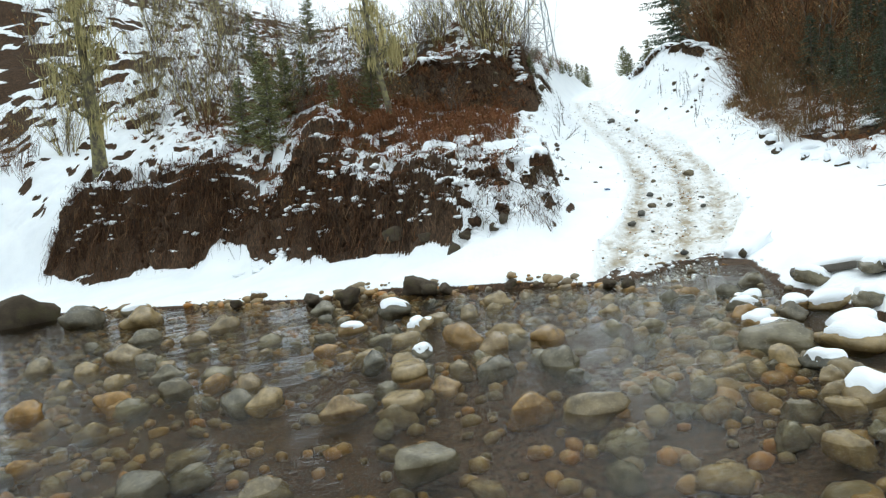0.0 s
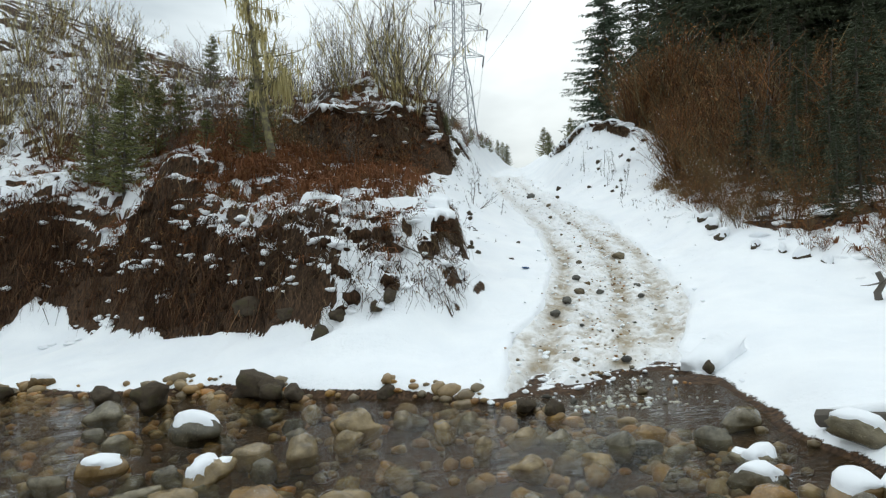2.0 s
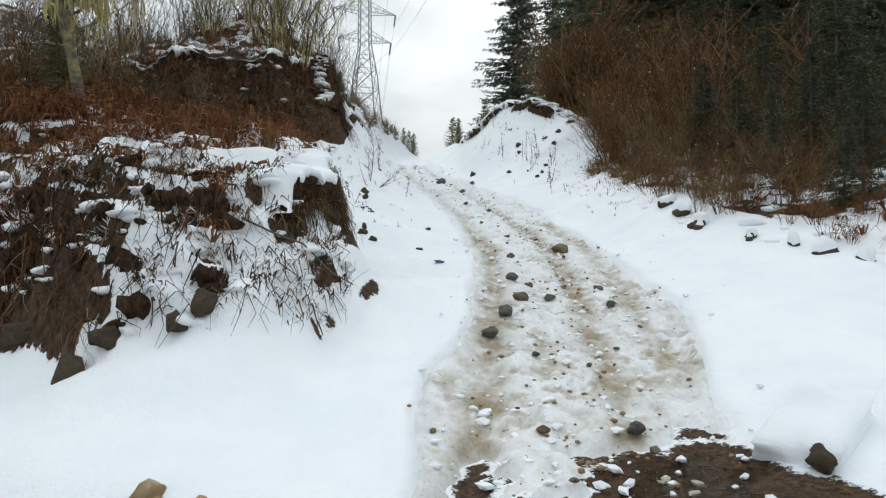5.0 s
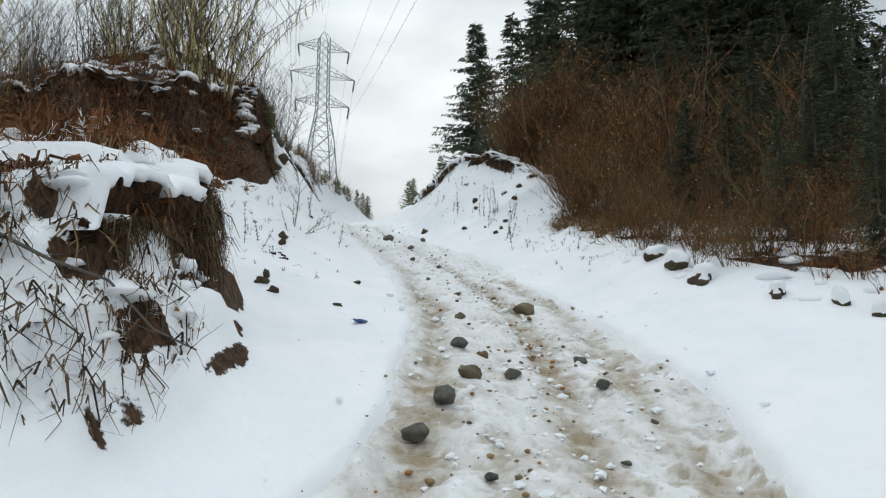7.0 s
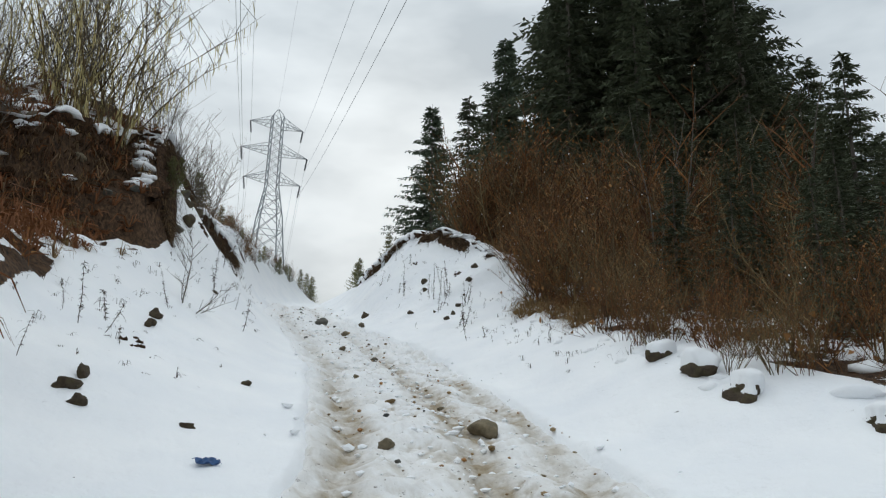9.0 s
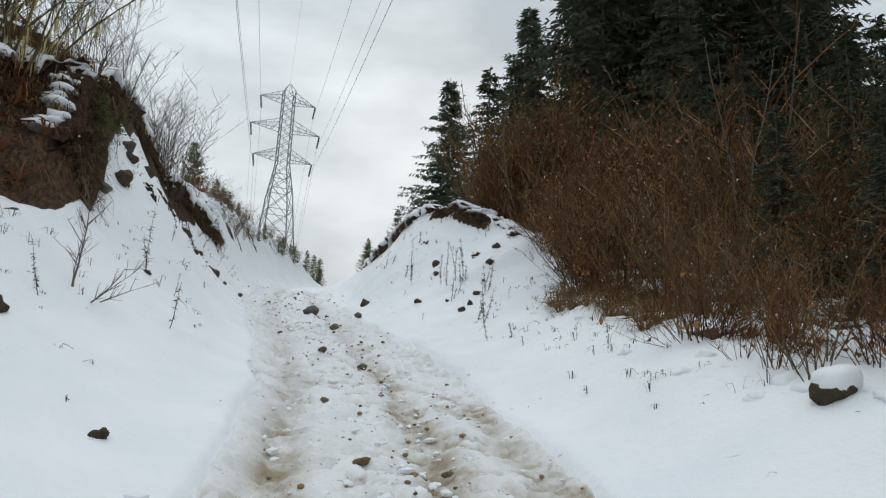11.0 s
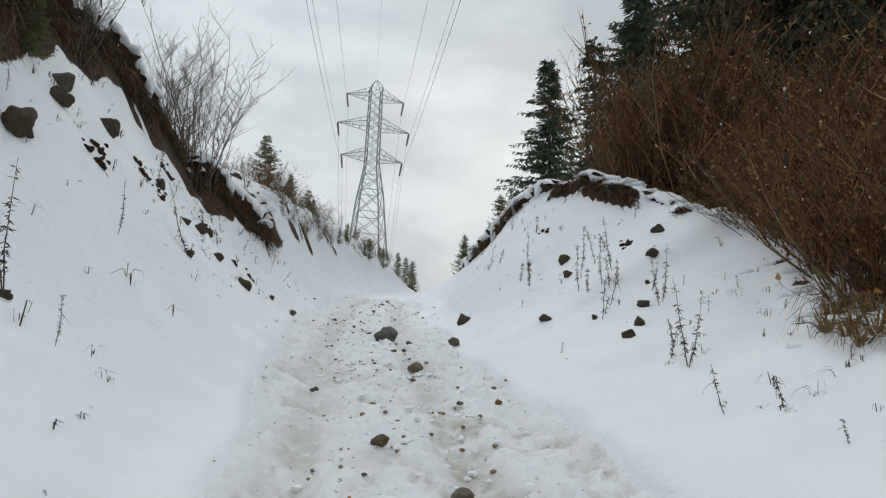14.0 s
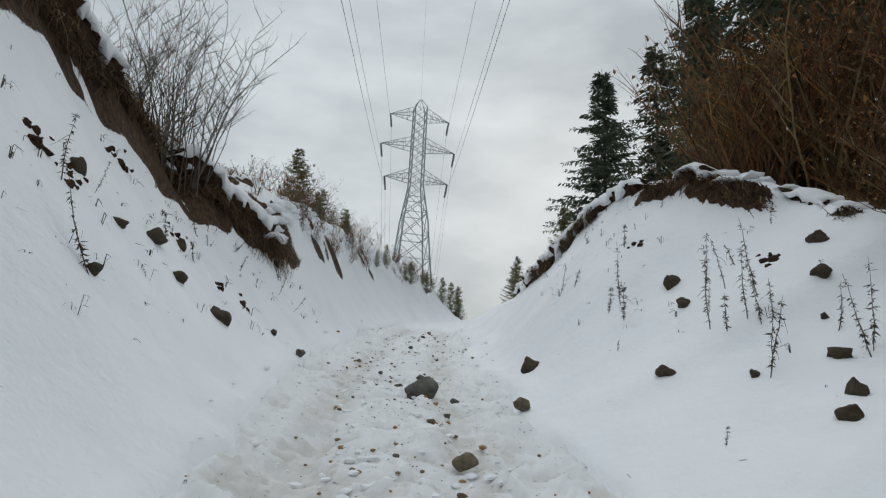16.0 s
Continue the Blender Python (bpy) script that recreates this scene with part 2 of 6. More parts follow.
def land(x, y):
    """The height of the ground, and how bare and how driven-over it is."""
    x, y = np.asarray(x, float), np.asarray(y, float)
    jag = (0.16 * fractal(x * 0.15, y, 1.7, 3, 23) + 0.10 * fractal(x * 0.1, y, 5.0, 2, 24)) * smooth(17.5, 19, y)
    lt, lz, fx, fz = LTOP_X(y) + jag, LTOP_Z(y) + 0.12 * fractal(x * 0.2, y, 1.9, 3, 25), LFOOT_X(y) + 0.5 * jag, LFOOT_Z(y) + 0.15 * fractal(x * 0.2, y, 1.3, 3, 26)
    rl, rr, rz = ROAD_L(y), ROAD_R(y), ROAD_Z(y)
    gx, gz, cx, cz = RFOOT_X(y), RFOOT_Z(y), RTOP_X(y), RTOP_Z(y)

    def bank(bx, by):
        d = by - BANK_FOOT(bx) + (0.55 * fractal(bx, by, 0.75, 3, 21) + 0.25 * fractal(bx, by, 2.2, 2, 22)) * smooth(0, 2, -0.5 - bx + 3)
        far = smooth(10, 26, d)
        w = smooth(0, 5, -bx) * (1 - far) + smooth(0, 9, -bx) * far
        return BANK_A(d) * (1 - w) + BANK_B(d) * w + (water_z(bx) + 0.1) * (1 - smooth(0, 3, d))

    lump = 1.1 * np.exp(-((x + 5.4) / 1.3) ** 2 - ((y - 25.0) / 0.9) ** 2) + 0.7 * np.exp(-((x + 11) / 1.6) ** 2 - ((y - 28.6) / 1.2) ** 2)
    lump = lump + 0.5 * np.clip(-12 - x, 0, 30) * smooth(6, 20, y - BANK_FOOT(x))
    high = bank(x, y) + lump + (lz - bank(lt, y)) * np.exp(-np.clip(lt - x, 0, None) / 2.2)
    z = np.where(x < lt, high, 0)
    k = np.clip((x - lt) / (fx - lt), 0, 1)
    z = np.where((x >= lt) & (x < fx), lz + (fz - lz) * k, z)
    k = np.clip((x - fx) / np.maximum(rl - fx, 0.1), 0, 1)
    z = np.where((x >= fx) & (x < rl), fz + (rz - fz) * (1 - (1 - k) ** 1.35), z)
    z = np.where((x >= rl) & (x < rr), rz, z)
    k = np.clip((x - rr) / np.maximum(gx - rr, 0.1), 0, 1)
    z = np.where((x >= rr) & (x < gx), rz + (gz - rz) * k, z)
    k = np.clip((x - gx) / (cx - gx), 0, 1)
    lip = smooth(37.5, 40.5, y) * smooth(55, 51, y) * 0.55
    rise = gz + (cz - lip - gz) * np.clip(k / (1 - 0.16 * np.sign(lip)), 0, 1) + lip * smooth(0.85, 0.92, k)
    z = np.where((x >= gx) & (x < cx), rise, z)
    beyond = cz - 0.5 * smooth(0, 2.5, x - cx) - 0.06 * np.clip(x - cx, 0, 12)
    beyond = beyond + smooth(39, 34, y) * smooth(8, 14, y) * (0.5 * smooth(0, 2.5, x - cx) + 0.06 * np.clip(x - cx, 0, 12) + 0.17 * np.clip(x - cx, 0, 6))
    z = np.where(x >= cx, beyond, z)
    s = np.minimum(SHORE_Y(x) - y, BAR_X(y) - x)
    river = smooth(-0.7, 0.5, s)
    shore = np.clip(1 - np.clip(-s, 0, None) / 2.5, 0, 1)
    bed = water_z(x) - 0.26
    bank_z = np.where(s > -2.5, np.minimum(z, water_z(x) + 0.12 + 0.28 * np.clip(-s, 0, None) + 9 * (1 - shore)), z)
    z = bank_z * (1 - river) + bed * river
    return z


def spaced(lo, fine_lo, fine_hi, hi, step, grow):
    """Coordinates: even steps in the middle, growing steps outwards."""
    mid = list(np.arange(fine_lo, fine_hi + step / 2, step))
    out, s, v = [], step, fine_hi
    while v < hi:
        s *= grow
        v += s
        out.append(v)
    down, s, v = [], step, fine_lo
    while v > lo:
        s *= grow
        v -= s
        down.append(v)
    return np.array(down[::-1] + mid + out)


LATTICE = np.random.RandomState(12).rand(4, 256, 256)


def lumps(x, y, cell, k):
    """Noise on a lattice, 0 to 1."""
    u, v = x / cell + 37.3 * k, y / cell + 11.7 * k
    i, j = np.floor(u).astype(int), np.floor(v).astype(int)
    fu, fv = u - i, v - j
    fu, fv = fu * fu * (3 - 2 * fu), fv * fv * (3 - 2 * fv)
    g = LATTICE[k % 4]
    return (g[j % 256, i % 256] * (1 - fu) + g[j % 256, (i + 1) % 256] * fu) * (1 - fv) + (g[(j + 1) % 256, i % 256] * (1 - fu) + g[(j + 1) % 256, (i + 1) % 256] * fu) * fv


gxs = spaced(-700, -20, 18, 700, 0.1, 1.06)
gys = spaced(-300, 8, 58, 900, 0.1, 1.06)
GX, GY = np.meshgrid(gxs, gys)
GZ = land(GX, GY)


def relax(v, n):
    for _ in range(n):
        v[1:-1, 1:-1] = (v[1:-1, 1:-1] * 2 + v[:-2, 1:-1] + v[2:, 1:-1] + v[1:-1, :-2] + v[1:-1, 2:]) / 6
    return v


GZ = relax(GZ, 7)
DRIVEN = curve((9, 3.0), (13.5, 4.4), (15, 5.1), (20, 7.0), (23.5, 8.15), (27.8, 8.95), (29.8, 9.3), (40.8, 10.3), (52, 12.0), (66, 15.0), (80, 19.5), (130, 33))
wander = fractal(GX, GY, 0.6, 3, 7) * 0.28 + fractal(GX, GY, 3.0, 3, 8) * 0.05
on_track = smooth(-0.08, 0.10, GX + wander - ROAD_L(GY)) * smooth(-0.08, 0.10, ROAD_R(GY) - GX - wander) * smooth(9.6, 10.6, GY)
rut = np.exp(-((np.abs(GX - DRIVEN(GY)) - 0.78) / 0.26) ** 2) * smooth(9.8, 11, GY)
rut = rut + 0.8 * np.exp(-((GX - DRIVEN(GY) - 1.75) / 0.22) ** 2) * smooth(14, 16, GY) * smooth(30, 26, GY)
rut = rut * np.clip(0.6 + 0.6 * fractal(GX, GY, 0.5, 2, 9), 0.1, 1)
edge = np.exp(-((GX + wander - ROAD_L(GY)) / 0.3) ** 2) + np.exp(-((ROAD_R(GY) - GX - wander) / 0.3) ** 2)
d_bank = GY - BANK_FOOT(GX) + (0.7 * fractal(GX, GY, 0.9, 3, 28)) * smooth(0, 2, 2.5 - GX)
left_of = smooth(0.25, -0.35, GX - LFOOT_X(GY))
on_bank = smooth(-0.4, 0.3, d_bank) * left_of
wall = smooth(-0.1, 0.3, d_bank) * smooth(2.9 - 1.2 * smooth(-4, 0, GX) + 1.7 * smooth(-9, -12, GX), 1.2 + 1.5 * smooth(-9, -12, GX), d_bank) * left_of
road_face = smooth(0.25, -0.1, GX - LFOOT_X(GY)) * smooth(-0.35, 0.0, GX - LTOP_X(GY)) * smooth(31, 32.3, GY) * smooth(70, 52, GY)
road_face = road_face * (1 - np.exp(-((GY - 42.4) / 0.6) ** 2)) * (1 - 0.5 * np.exp(-((GY - 34.6) / 1.3) ** 2)) * smooth(46.9, 46.2, GY)
road_face = road_face * (1 - smooth(0.3, 0.6, (GX - LTOP_X(GY)) / (LFOOT_X(GY) - LTOP_X(GY))) * smooth(33.0, 34.0, GY)) * (1 - 0.75 * smooth(0.62, 0.45, lumps(GX, GY, 1.1, 13)) * smooth(34, 33.4, GY)) * (1 - 0.35 * smooth(0.1, 0.6, fractal(GX, GY, 1.2, 3, 27)))
end_face = smooth(0.25, -0.1, GX - LFOOT_X(GY)) * smooth(-0.5, -0.1, GX - LTOP_X(GY)) * smooth(17.2, 18.2, GY) * smooth(24.2, 23, GY)
front_face = smooth(13.2, 14.2, d_bank) * smooth(15.6, 15.1, d_bank) * left_of * smooth(-6, -1.5, GX)
crest_k = (GX - RFOOT_X(GY)) / (RTOP_X(GY) - RFOOT_X(GY))
crest_face = smooth(0.80, 0.85, crest_k) * smooth(0.97, 0.92, crest_k) * smooth(37.8, 39, GY) * smooth(55, 52, GY)
crest_face = crest_face * smooth(-0.5, 0.1, fractal(GX, GY, 1.4, 2, 11) + 0.25)
on_right = smooth(-0.1, 0.7, GX - THICKET_X(GY)) * (0.8 + 0.2 * smooth(1.5, 4.0, GX - THICKET_X(GY))) * smooth(60, 48, GY)
in_river = smooth(-0.42, -0.15, np.minimum(SHORE_Y(GX) - GY, BAR_X(GY) - GX))
patchy = 0.40 + 0.07 * smooth(-7, -11, GX) * smooth(6, 10, d_bank) - 0.2 * smooth(15.5, 16.2, d_bank) * smooth(21, 19, d_bank) * smooth(-5, -2, GX) - 0.3 * smooth(1.2, 0.3, np.abs(GX - LTOP_X(GY) + 0.6)) * smooth(31, 33, GY) - 0.07 * smooth(-5, -2, GX) * smooth(10, 7, d_bank) + 0.10 * smooth(16, 12, d_bank) * smooth(-9, -6, GX) * smooth(2.5, 0, GX) + 0.16 * fractal(GX, GY, 0.9, 3, 13)
in_river = np.maximum(in_river, smooth(0.05, -0.03, GZ - water_z(GX)) * (GY < 26) * (GX < 9))
on_track = on_track * (1 - in_river)
BARE = np.clip(on_bank * patchy * smooth(60, 40, d_bank) + (0.27 - 0.22 * smooth(-4.0, 0.3, GX)) * wall * smooth(-19.5, -18, GX) + 0.8 * road_face + 0.2 * end_face + 0.35 * np.exp(-((GX + 5.4) / 1.3) ** 2 - ((GY - 24.7) / 0.9) ** 2) + 0.75 * front_face + 0.55 * crest_face + 0.44 * on_right + in_river, 0, 1)
GZ = GZ + fractal(GX, GY, 2.3, 3, 41) * 0.10 * on_bank * smooth(-1.5, 0.5, GX) * smooth(9, 6, d_bank)
GZ = GZ + fractal(GX, GY, 1.1, 4, 1) * (0.03 + 0.12 * on_bank + 0.06 * on_right) + fractal(GX, GY, 3.0, 3, 3) * 0.07 * on_bank
GZ = GZ + on_track * fractal(GX, GY, 3.5, 3, 2) * 0.06 + on_track * (0.06 * fractal(GX, GY, 8.0, 3, 31)) - 0.10 * on_track + 0.05 * edge * smooth(10, 12, GY) - 0.10 * rut * on_track
GZ = GZ + fractal(GX, GY, 0.6, 2, 15) * 0.05 + fractal(GX, GY, 2.4, 4, 33) * 0.06 * (1 - on_track) * np.clip(0.5 + fractal(GX, GY, 0.4, 2, 35), 0.15, 1)

GZ = GZ + (0.08 * (lumps(GX, GY, 0.7, 10) - 0.5) + 0.055 * (lumps(GX, GY, 0.3, 11) - 0.5)) * (1 - on_track) * (1 - in_river) * smooth(0.35, 0.7, lumps(GX, GY, 3.5, 12)) * smooth(120, 60, GY)

# ledges on the bank; the snow lies on them and leaves the steep places bare
near_bank = on_bank * smooth(75, 55, d_bank) * smooth(60, 50, GY)
GZ = GZ + near_bank * (0.42 * (lumps(GX * 0.5, GY, 1.3, 4) - 0.5) + 0.30 * (lumps(GX * 0.6, GY, 0.6, 5) - 0.5) + 0.12 * (lumps(GX, GY, 0.28, 6) - 0.5))
step = 0.75 - 0.2 * smooth(-1, 1.5, GX)
high = GZ / step + 1.6 * lumps(GX, GY, 2.6, 7) + 0.5 * lumps(GX, GY, 0.8, 8)
stair = np.floor(high) + smooth(0.5, 1.0, high - np.floor(high))
GZ = GZ + near_bank * (1 - 0.75 * smooth(3.8, 5.5, d_bank)) * smooth(11, 8, d_bank) * smooth(-19, -16, GX) * 0.75 * step * (stair - high + 0.25)
slope = np.hypot(*np.gradient(relax(GZ.copy(), 1), gys, gxs))
blotch = 0.5 * (lumps(GX * 0.7, GY, 1.5, 2) - 0.5) + 0.6 * (lumps(GX * 0.8, GY, 0.55, 3) - 0.5) + 0.4 * (lumps(GX, GY, 0.24, 1) - 0.5)
nose = smooth(-0.4, 0.8, GX) * smooth(21.5, 19.5, GY)
brushy = smooth(4.5, 6, d_bank) * smooth(14, 12, d_bank) * smooth(-6.5, -4.5, GX)
lying = 0.55 + 0.6 * (smooth(1.5, 0.6, slope) - 0.5) + 0.8 * blotch - 0.42 * wall * smooth(1.2, -0.6, GX) * smooth(-18.8, -17.8, GX) + 0.5 * smooth(-18, -19.5, GX) * smooth(3.2, 2.2, d_bank) - 0.25 * smooth(-14, -18, GX) * smooth(2.6, 3.4, d_bank) * smooth(9, 6, d_bank) + (0.2 + 0.2 * smooth(1.6, 0.6, d_bank)) * nose - 0.2 * brushy - 0.05 * smooth(9, 14, d_bank)
lying = lying + 0.1 * smooth(-7, -11, GX) * smooth(3.0, 4.2, d_bank) * smooth(9, 7, d_bank) + 0.3 * smooth(2.4, 3.2, d_bank) * smooth(5.5, 4.5, d_bank)
lying = lying - 0.12 * end_face - 0.9 * front_face * (1 - 0.75 * smooth(14.5, 15.2, d_bank)) * smooth(0.25, 0.45, lumps(GX, GY, 1.6, 9)) - 0.9 * road_face
far_slope = smooth(-1.5, -0.5, GX - LTOP_X(GY)) * smooth(0.2, -0.3, GX - LFOOT_X(GY)) * smooth(46.8, 48.5, GY) * smooth(95, 85, GY)
flecked = np.where(in_river > 0.01, BARE, smooth(0.32, 0.68, np.maximum(BARE, 0.3 * far_slope) + 0.75 * blotch * ((BARE > 0.02) | (far_slope > 0.1)) * (BARE < 0.98)))
k_bank = smooth(0.25, 0.75, near_bank) * (1 - far_slope)
BARE = flecked * (1 - k_bank) + (1 - smooth(0.40, 0.60, lying)) * k_bank
GZ = GZ + 0.11 * relax(1 - BARE, 2) * np.clip(near_bank + on_right, 0, 1)

drowned = smooth(0.15, -0.05, GZ - water_z(GX)) * (GY < 26) * (GX < 9)
BARE, on_track, rut = np.maximum(BARE, drowned), on_track * (1 - drowned), rut * (1 - drowned)


def mesh_grid(name, xs, ys, zs, material):
    nx, ny = len(xs), len(ys)
    me = bpy.data.meshes.new(name)
    X, Y = np.meshgrid(xs, ys)
    co = np.stack([X, Y, zs], -1).reshape(-1, 3)
    q = np.arange(nx * ny).reshape(ny, nx)
    f = np.stack([q[:-1, :-1], q[:-1, 1:], q[1:, 1:], q[1:, :-1]], -1).reshape(-1, 4)
    me.from_pydata(co.tolist(), [], f.tolist())
    me.polygons.foreach_set("use_smooth", np.ones(len(f), bool))
    me.materials.append(material)
    ob = new(name, me)
    return ob


ground = mesh_grid("ground", gxs, gys, GZ - 0.16 * smooth(0.5, 1.0, on_track) * smooth(11.3, 11.9, GY) * smooth(59.5, 57, GY), GROUND)
at = ground.data.attributes.new("bare", "FLOAT", "POINT")
at.data.foreach_set("value", BARE.reshape(-1).astype(np.float32))
tagged(ground, "snow-covered hillside with brown soil and a driven track", "ground", kind="structure")


def floor_z(x, y):
    """The finished ground's height at a spot."""
    i, j = np.clip(np.searchsorted(gxs, x) - 1, 0, len(gxs) - 2), np.clip(np.searchsorted(gys, y) - 1, 0, len(gys) - 2)
    u, v = (x - gxs[i]) / (gxs[i + 1] - gxs[i]), (y - gys[j]) / (gys[j + 1] - gys[j])
    return float((GZ[j, i] * (1 - u) + GZ[j, i + 1] * u) * (1 - v) + (GZ[j + 1, i] * (1 - u) + GZ[j + 1, i + 1] * u) * v)


# ---- the driven track: a churned sheet of snow, cut a little into the slope ----
def over_grid(x, y, values):
    i = np.clip(np.searchsorted(gxs, x) - 1, 0, len(gxs) - 2)
    j = np.clip(np.searchsorted(gys, y) - 1, 0, len(gys) - 2)
    u, v = (x - gxs[i]) / (gxs[i + 1] - gxs[i]), (y - gys[j]) / (gys[j + 1] - gys[j])
    return (values[j, i] * (1 - u) + values[j, i + 1] * u) * (1 - v) + (values[j + 1, i] * (1 - u) + values[j + 1, i + 1] * u) * v


tv = np.concatenate([np.arange(11.2, 42, 0.05), np.arange(42, 60, 0.12)])
TU, TY = np.meshgrid(np.linspace(-0.12, 1.12, 120), tv)
TX = ROAD_L(TY) + (ROAD_R(TY) - ROAD_L(TY)) * TU
t_in = over_grid(TX, TY, on_track)
bend = TX + 0.12 * (lumps(TX, TY, 0.3, 5) - 0.5)
plates = 0.035 * smooth(0.40, 0.62, lumps(bend, TY, 0.5, 0)) + 0.04 * smooth(0.42, 0.58, lumps(bend, TY, 0.2, 1)) + 0.034 * smooth(0.4, 0.6, lumps(bend, TY, 0.09, 2)) + 0.03 * lumps(TX, TY, 0.05, 3)
off = np.abs(TX - DRIVEN(TY)) - 0.78
in_rut = np.exp(-(off / 0.24) ** 2) + 0.8 * np.exp(-((TX - DRIVEN(TY) - 1.75) / 0.2) ** 2) * smooth(14, 16, TY) * smooth(30, 26, TY)
in_rut = np.clip(in_rut * (0.55 + 0.8 * (lumps(TX * 2.5, TY, 2.2, 6) - 0.3)), 0, 1)
tread = 0.02 * np.sin(TY * 21 + 3 * np.abs(off) * 6) * in_rut
TZ = over_grid(TX, TY, GZ) - 0.035 + (plates - 0.07) * (1 - 0.6 * in_rut) * (0.5 + 0.5 * smooth(20, 30, TY)) + 0.07 - 0.045 * in_rut + tread - 0.22 * (1 - smooth(0.05, 0.95, t_in))
co = np.stack([TX, TY, TZ], -1).reshape(-1, 3)
q = np.arange(TX.size).reshape(TX.shape)
me = bpy.data.meshes.new("track")
quads = np.stack([q[:-1, :-1], q[:-1, 1:], q[1:, 1:], q[1:, :-1]], -1).reshape(-1, 4)
me.from_pydata(co.tolist(), [], quads.tolist())
me.polygons.foreach_set("use_smooth", np.ones(len(quads), bool))
me.materials.append(GROUND)
track_sheet = new("track", me)
hollow = smooth(0.085, 0.035, plates)
for key, values in (("bare", 0 * TX), ("track", np.ones_like(TX)), ("dirt", (0.42 + 0.35 * hollow) * (1 - 0.85 * smooth(19, 29, TY)) * smooth(0.2, 0.9, t_in)), ("rut", np.clip(1.5 * in_rut + 0.7 * hollow * smooth(0.35, 0.7, lumps(TX, TY, 1.1, 7)), 0, 1) * (1 - 0.6 * smooth(27, 38, TY)) * smooth(0.3, 0.95, t_in))):
    at = me.attributes.new(key, "FLOAT", "POINT")
    at.data.foreach_set("value", values.reshape(-1).astype(np.float32))
tagged(track_sheet, "churned snowy track with muddy wheel ruts", "track", kind="structure")


def part(name, bm, material, parent=None, label=""):
    """Links a bmesh as one mesh object under a thing or a part."""
    me = bpy.data.meshes.new(name)
    bm.to_mesh(me)
    bm.free()
    me.materials.append(material)
    ob = new(name, me)
    if parent:
        ob.parent = parent
    if label:
        ob["label"] = label
    return ob


def part_data(name, co, faces, material, parent=None, label="", soft=False):
    """The same from plain lists of places and faces."""
    me = bpy.data.meshes.new(name)
    me.from_pydata(co, [], faces)
    if soft:
        me.polygons.foreach_set("use_smooth", np.ones(len(faces), bool))
    me.materials.append(material)
    ob = new(name, me)
    if parent:
        ob.parent = parent
    if label:
        ob["label"] = label
    return ob


def thing(name, place, label, category, group="", kind=""):
    ob = new(name)
    ob.empty_display_size = 0.2
    ob.location = place
    return tagged(ob, label, category, group, kind)


class Soup:
    """Collects tubes, blades and plates for one mesh."""

    def __init__(self):
        self.co, self.faces = [], []

    def tube(self, points, radii, sides=5):
        base = len(self.co)
        pts = [Vector(p) for p in points]
        for i, p in enumerate(pts):
            d = (pts[min(i + 1, len(pts) - 1)] - pts[max(i - 1, 0)])
            d = d.normalized() if d.length > 1e-6 else Vector((0, 0, 1))
            a = d.cross(Vector((0.31, 0.17, 0.93)) if abs(d.z) < 0.9 else Vector((1, 0.1, 0))).normalized()
            b = d.cross(a)
            for k in range(sides):
                th = 6.28318 * k / sides
                q = p + (a * math.cos(th) + b * math.sin(th)) * radii[i]
                self.co.append((q.x, q.y, q.z))
        for i in range(len(pts) - 1):
            for k in range(sides):
                k2 = (k + 1) % sides
                self.faces.append((base + i * sides + k, base + i * sides + k2, base + (i + 1) * sides + k2, base + (i + 1) * sides + k))
        self.faces.append(tuple(base + (len(pts) - 1) * sides + k for k in range(sides)))

    def blade(self, a, b, c):
        n = len(self.co)
        self.co += [tuple(a), tuple(b), tuple(c)]
        self.faces.append((n, n + 1, n + 2))

    def quad(self, a, b, c, d):
        n = len(self.co)
        self.co += [tuple(a), tuple(b), tuple(c), tuple(d)]
        self.faces.append((n, n + 1, n + 2, n + 3))

    def bar(self, a, b, w):
        """A straight square bar."""
        self.tube([a, b], [w, w], 4)

    def out(self, name, material, parent=None, label="", soft=False):
        return part_data(name, self.co, self.faces, material, parent, label, soft)


# ---- water ----
def m_water():
    """Clear water: seen through, with the sky's gloss by Fresnel."""
    n = Nodes("stream_water")
    ripple = n.math("ADD", n.noise(4.5, 5, 0.6, (1.0, 1.6, 1)), n.math("MULTIPLY", n.noise(15, 3, 0.5, (1.0, 1.7, 1)), 0.35))
    bump = n.add("ShaderNodeBump", Strength=0.45, Distance=0.06)
    n.link(ripple, bump.inputs["Height"])
    clear, gloss = n.add("ShaderNodeBsdfTransparent", Color=(0.78, 0.76, 0.64, 1)), n.add("ShaderNodeBsdfGlossy", Roughness=0.03)
    fres, mixer = n.add("ShaderNodeFresnel", IOR=1.17), n.t.nodes.new("ShaderNodeMixShader")
    for node in (fres, gloss):
        n.link(bump.outputs["Normal"], node.inputs["Normal"])
    n.link(fres.outputs["Fac"], mixer.inputs[0])
    n.link(clear.outputs[0], mixer.inputs[1])
    n.link(gloss.outputs[0], mixer.inputs[2])
    out = [k for k in n.t.nodes if k.type == "OUTPUT_MATERIAL"][0]
    n.link(mixer.outputs[0], out.inputs["Surface"])
    return n.mat


WATER = m_water()
wxs, wys = np.arange(-45, 9.01, 0.25), np.arange(-10, 34, 0.25)
WX, WY = np.meshgrid(wxs, wys)
WZ = water_z(WX) + 0.02 * fractal(WX, WY, 1.6, 3, 4)
water = mesh_grid("water", wxs, wys, WZ, WATER)
water.visible_shadow = False
tagged(water, "shallow clear stream rippling over cobbles", "stream", kind="structure")

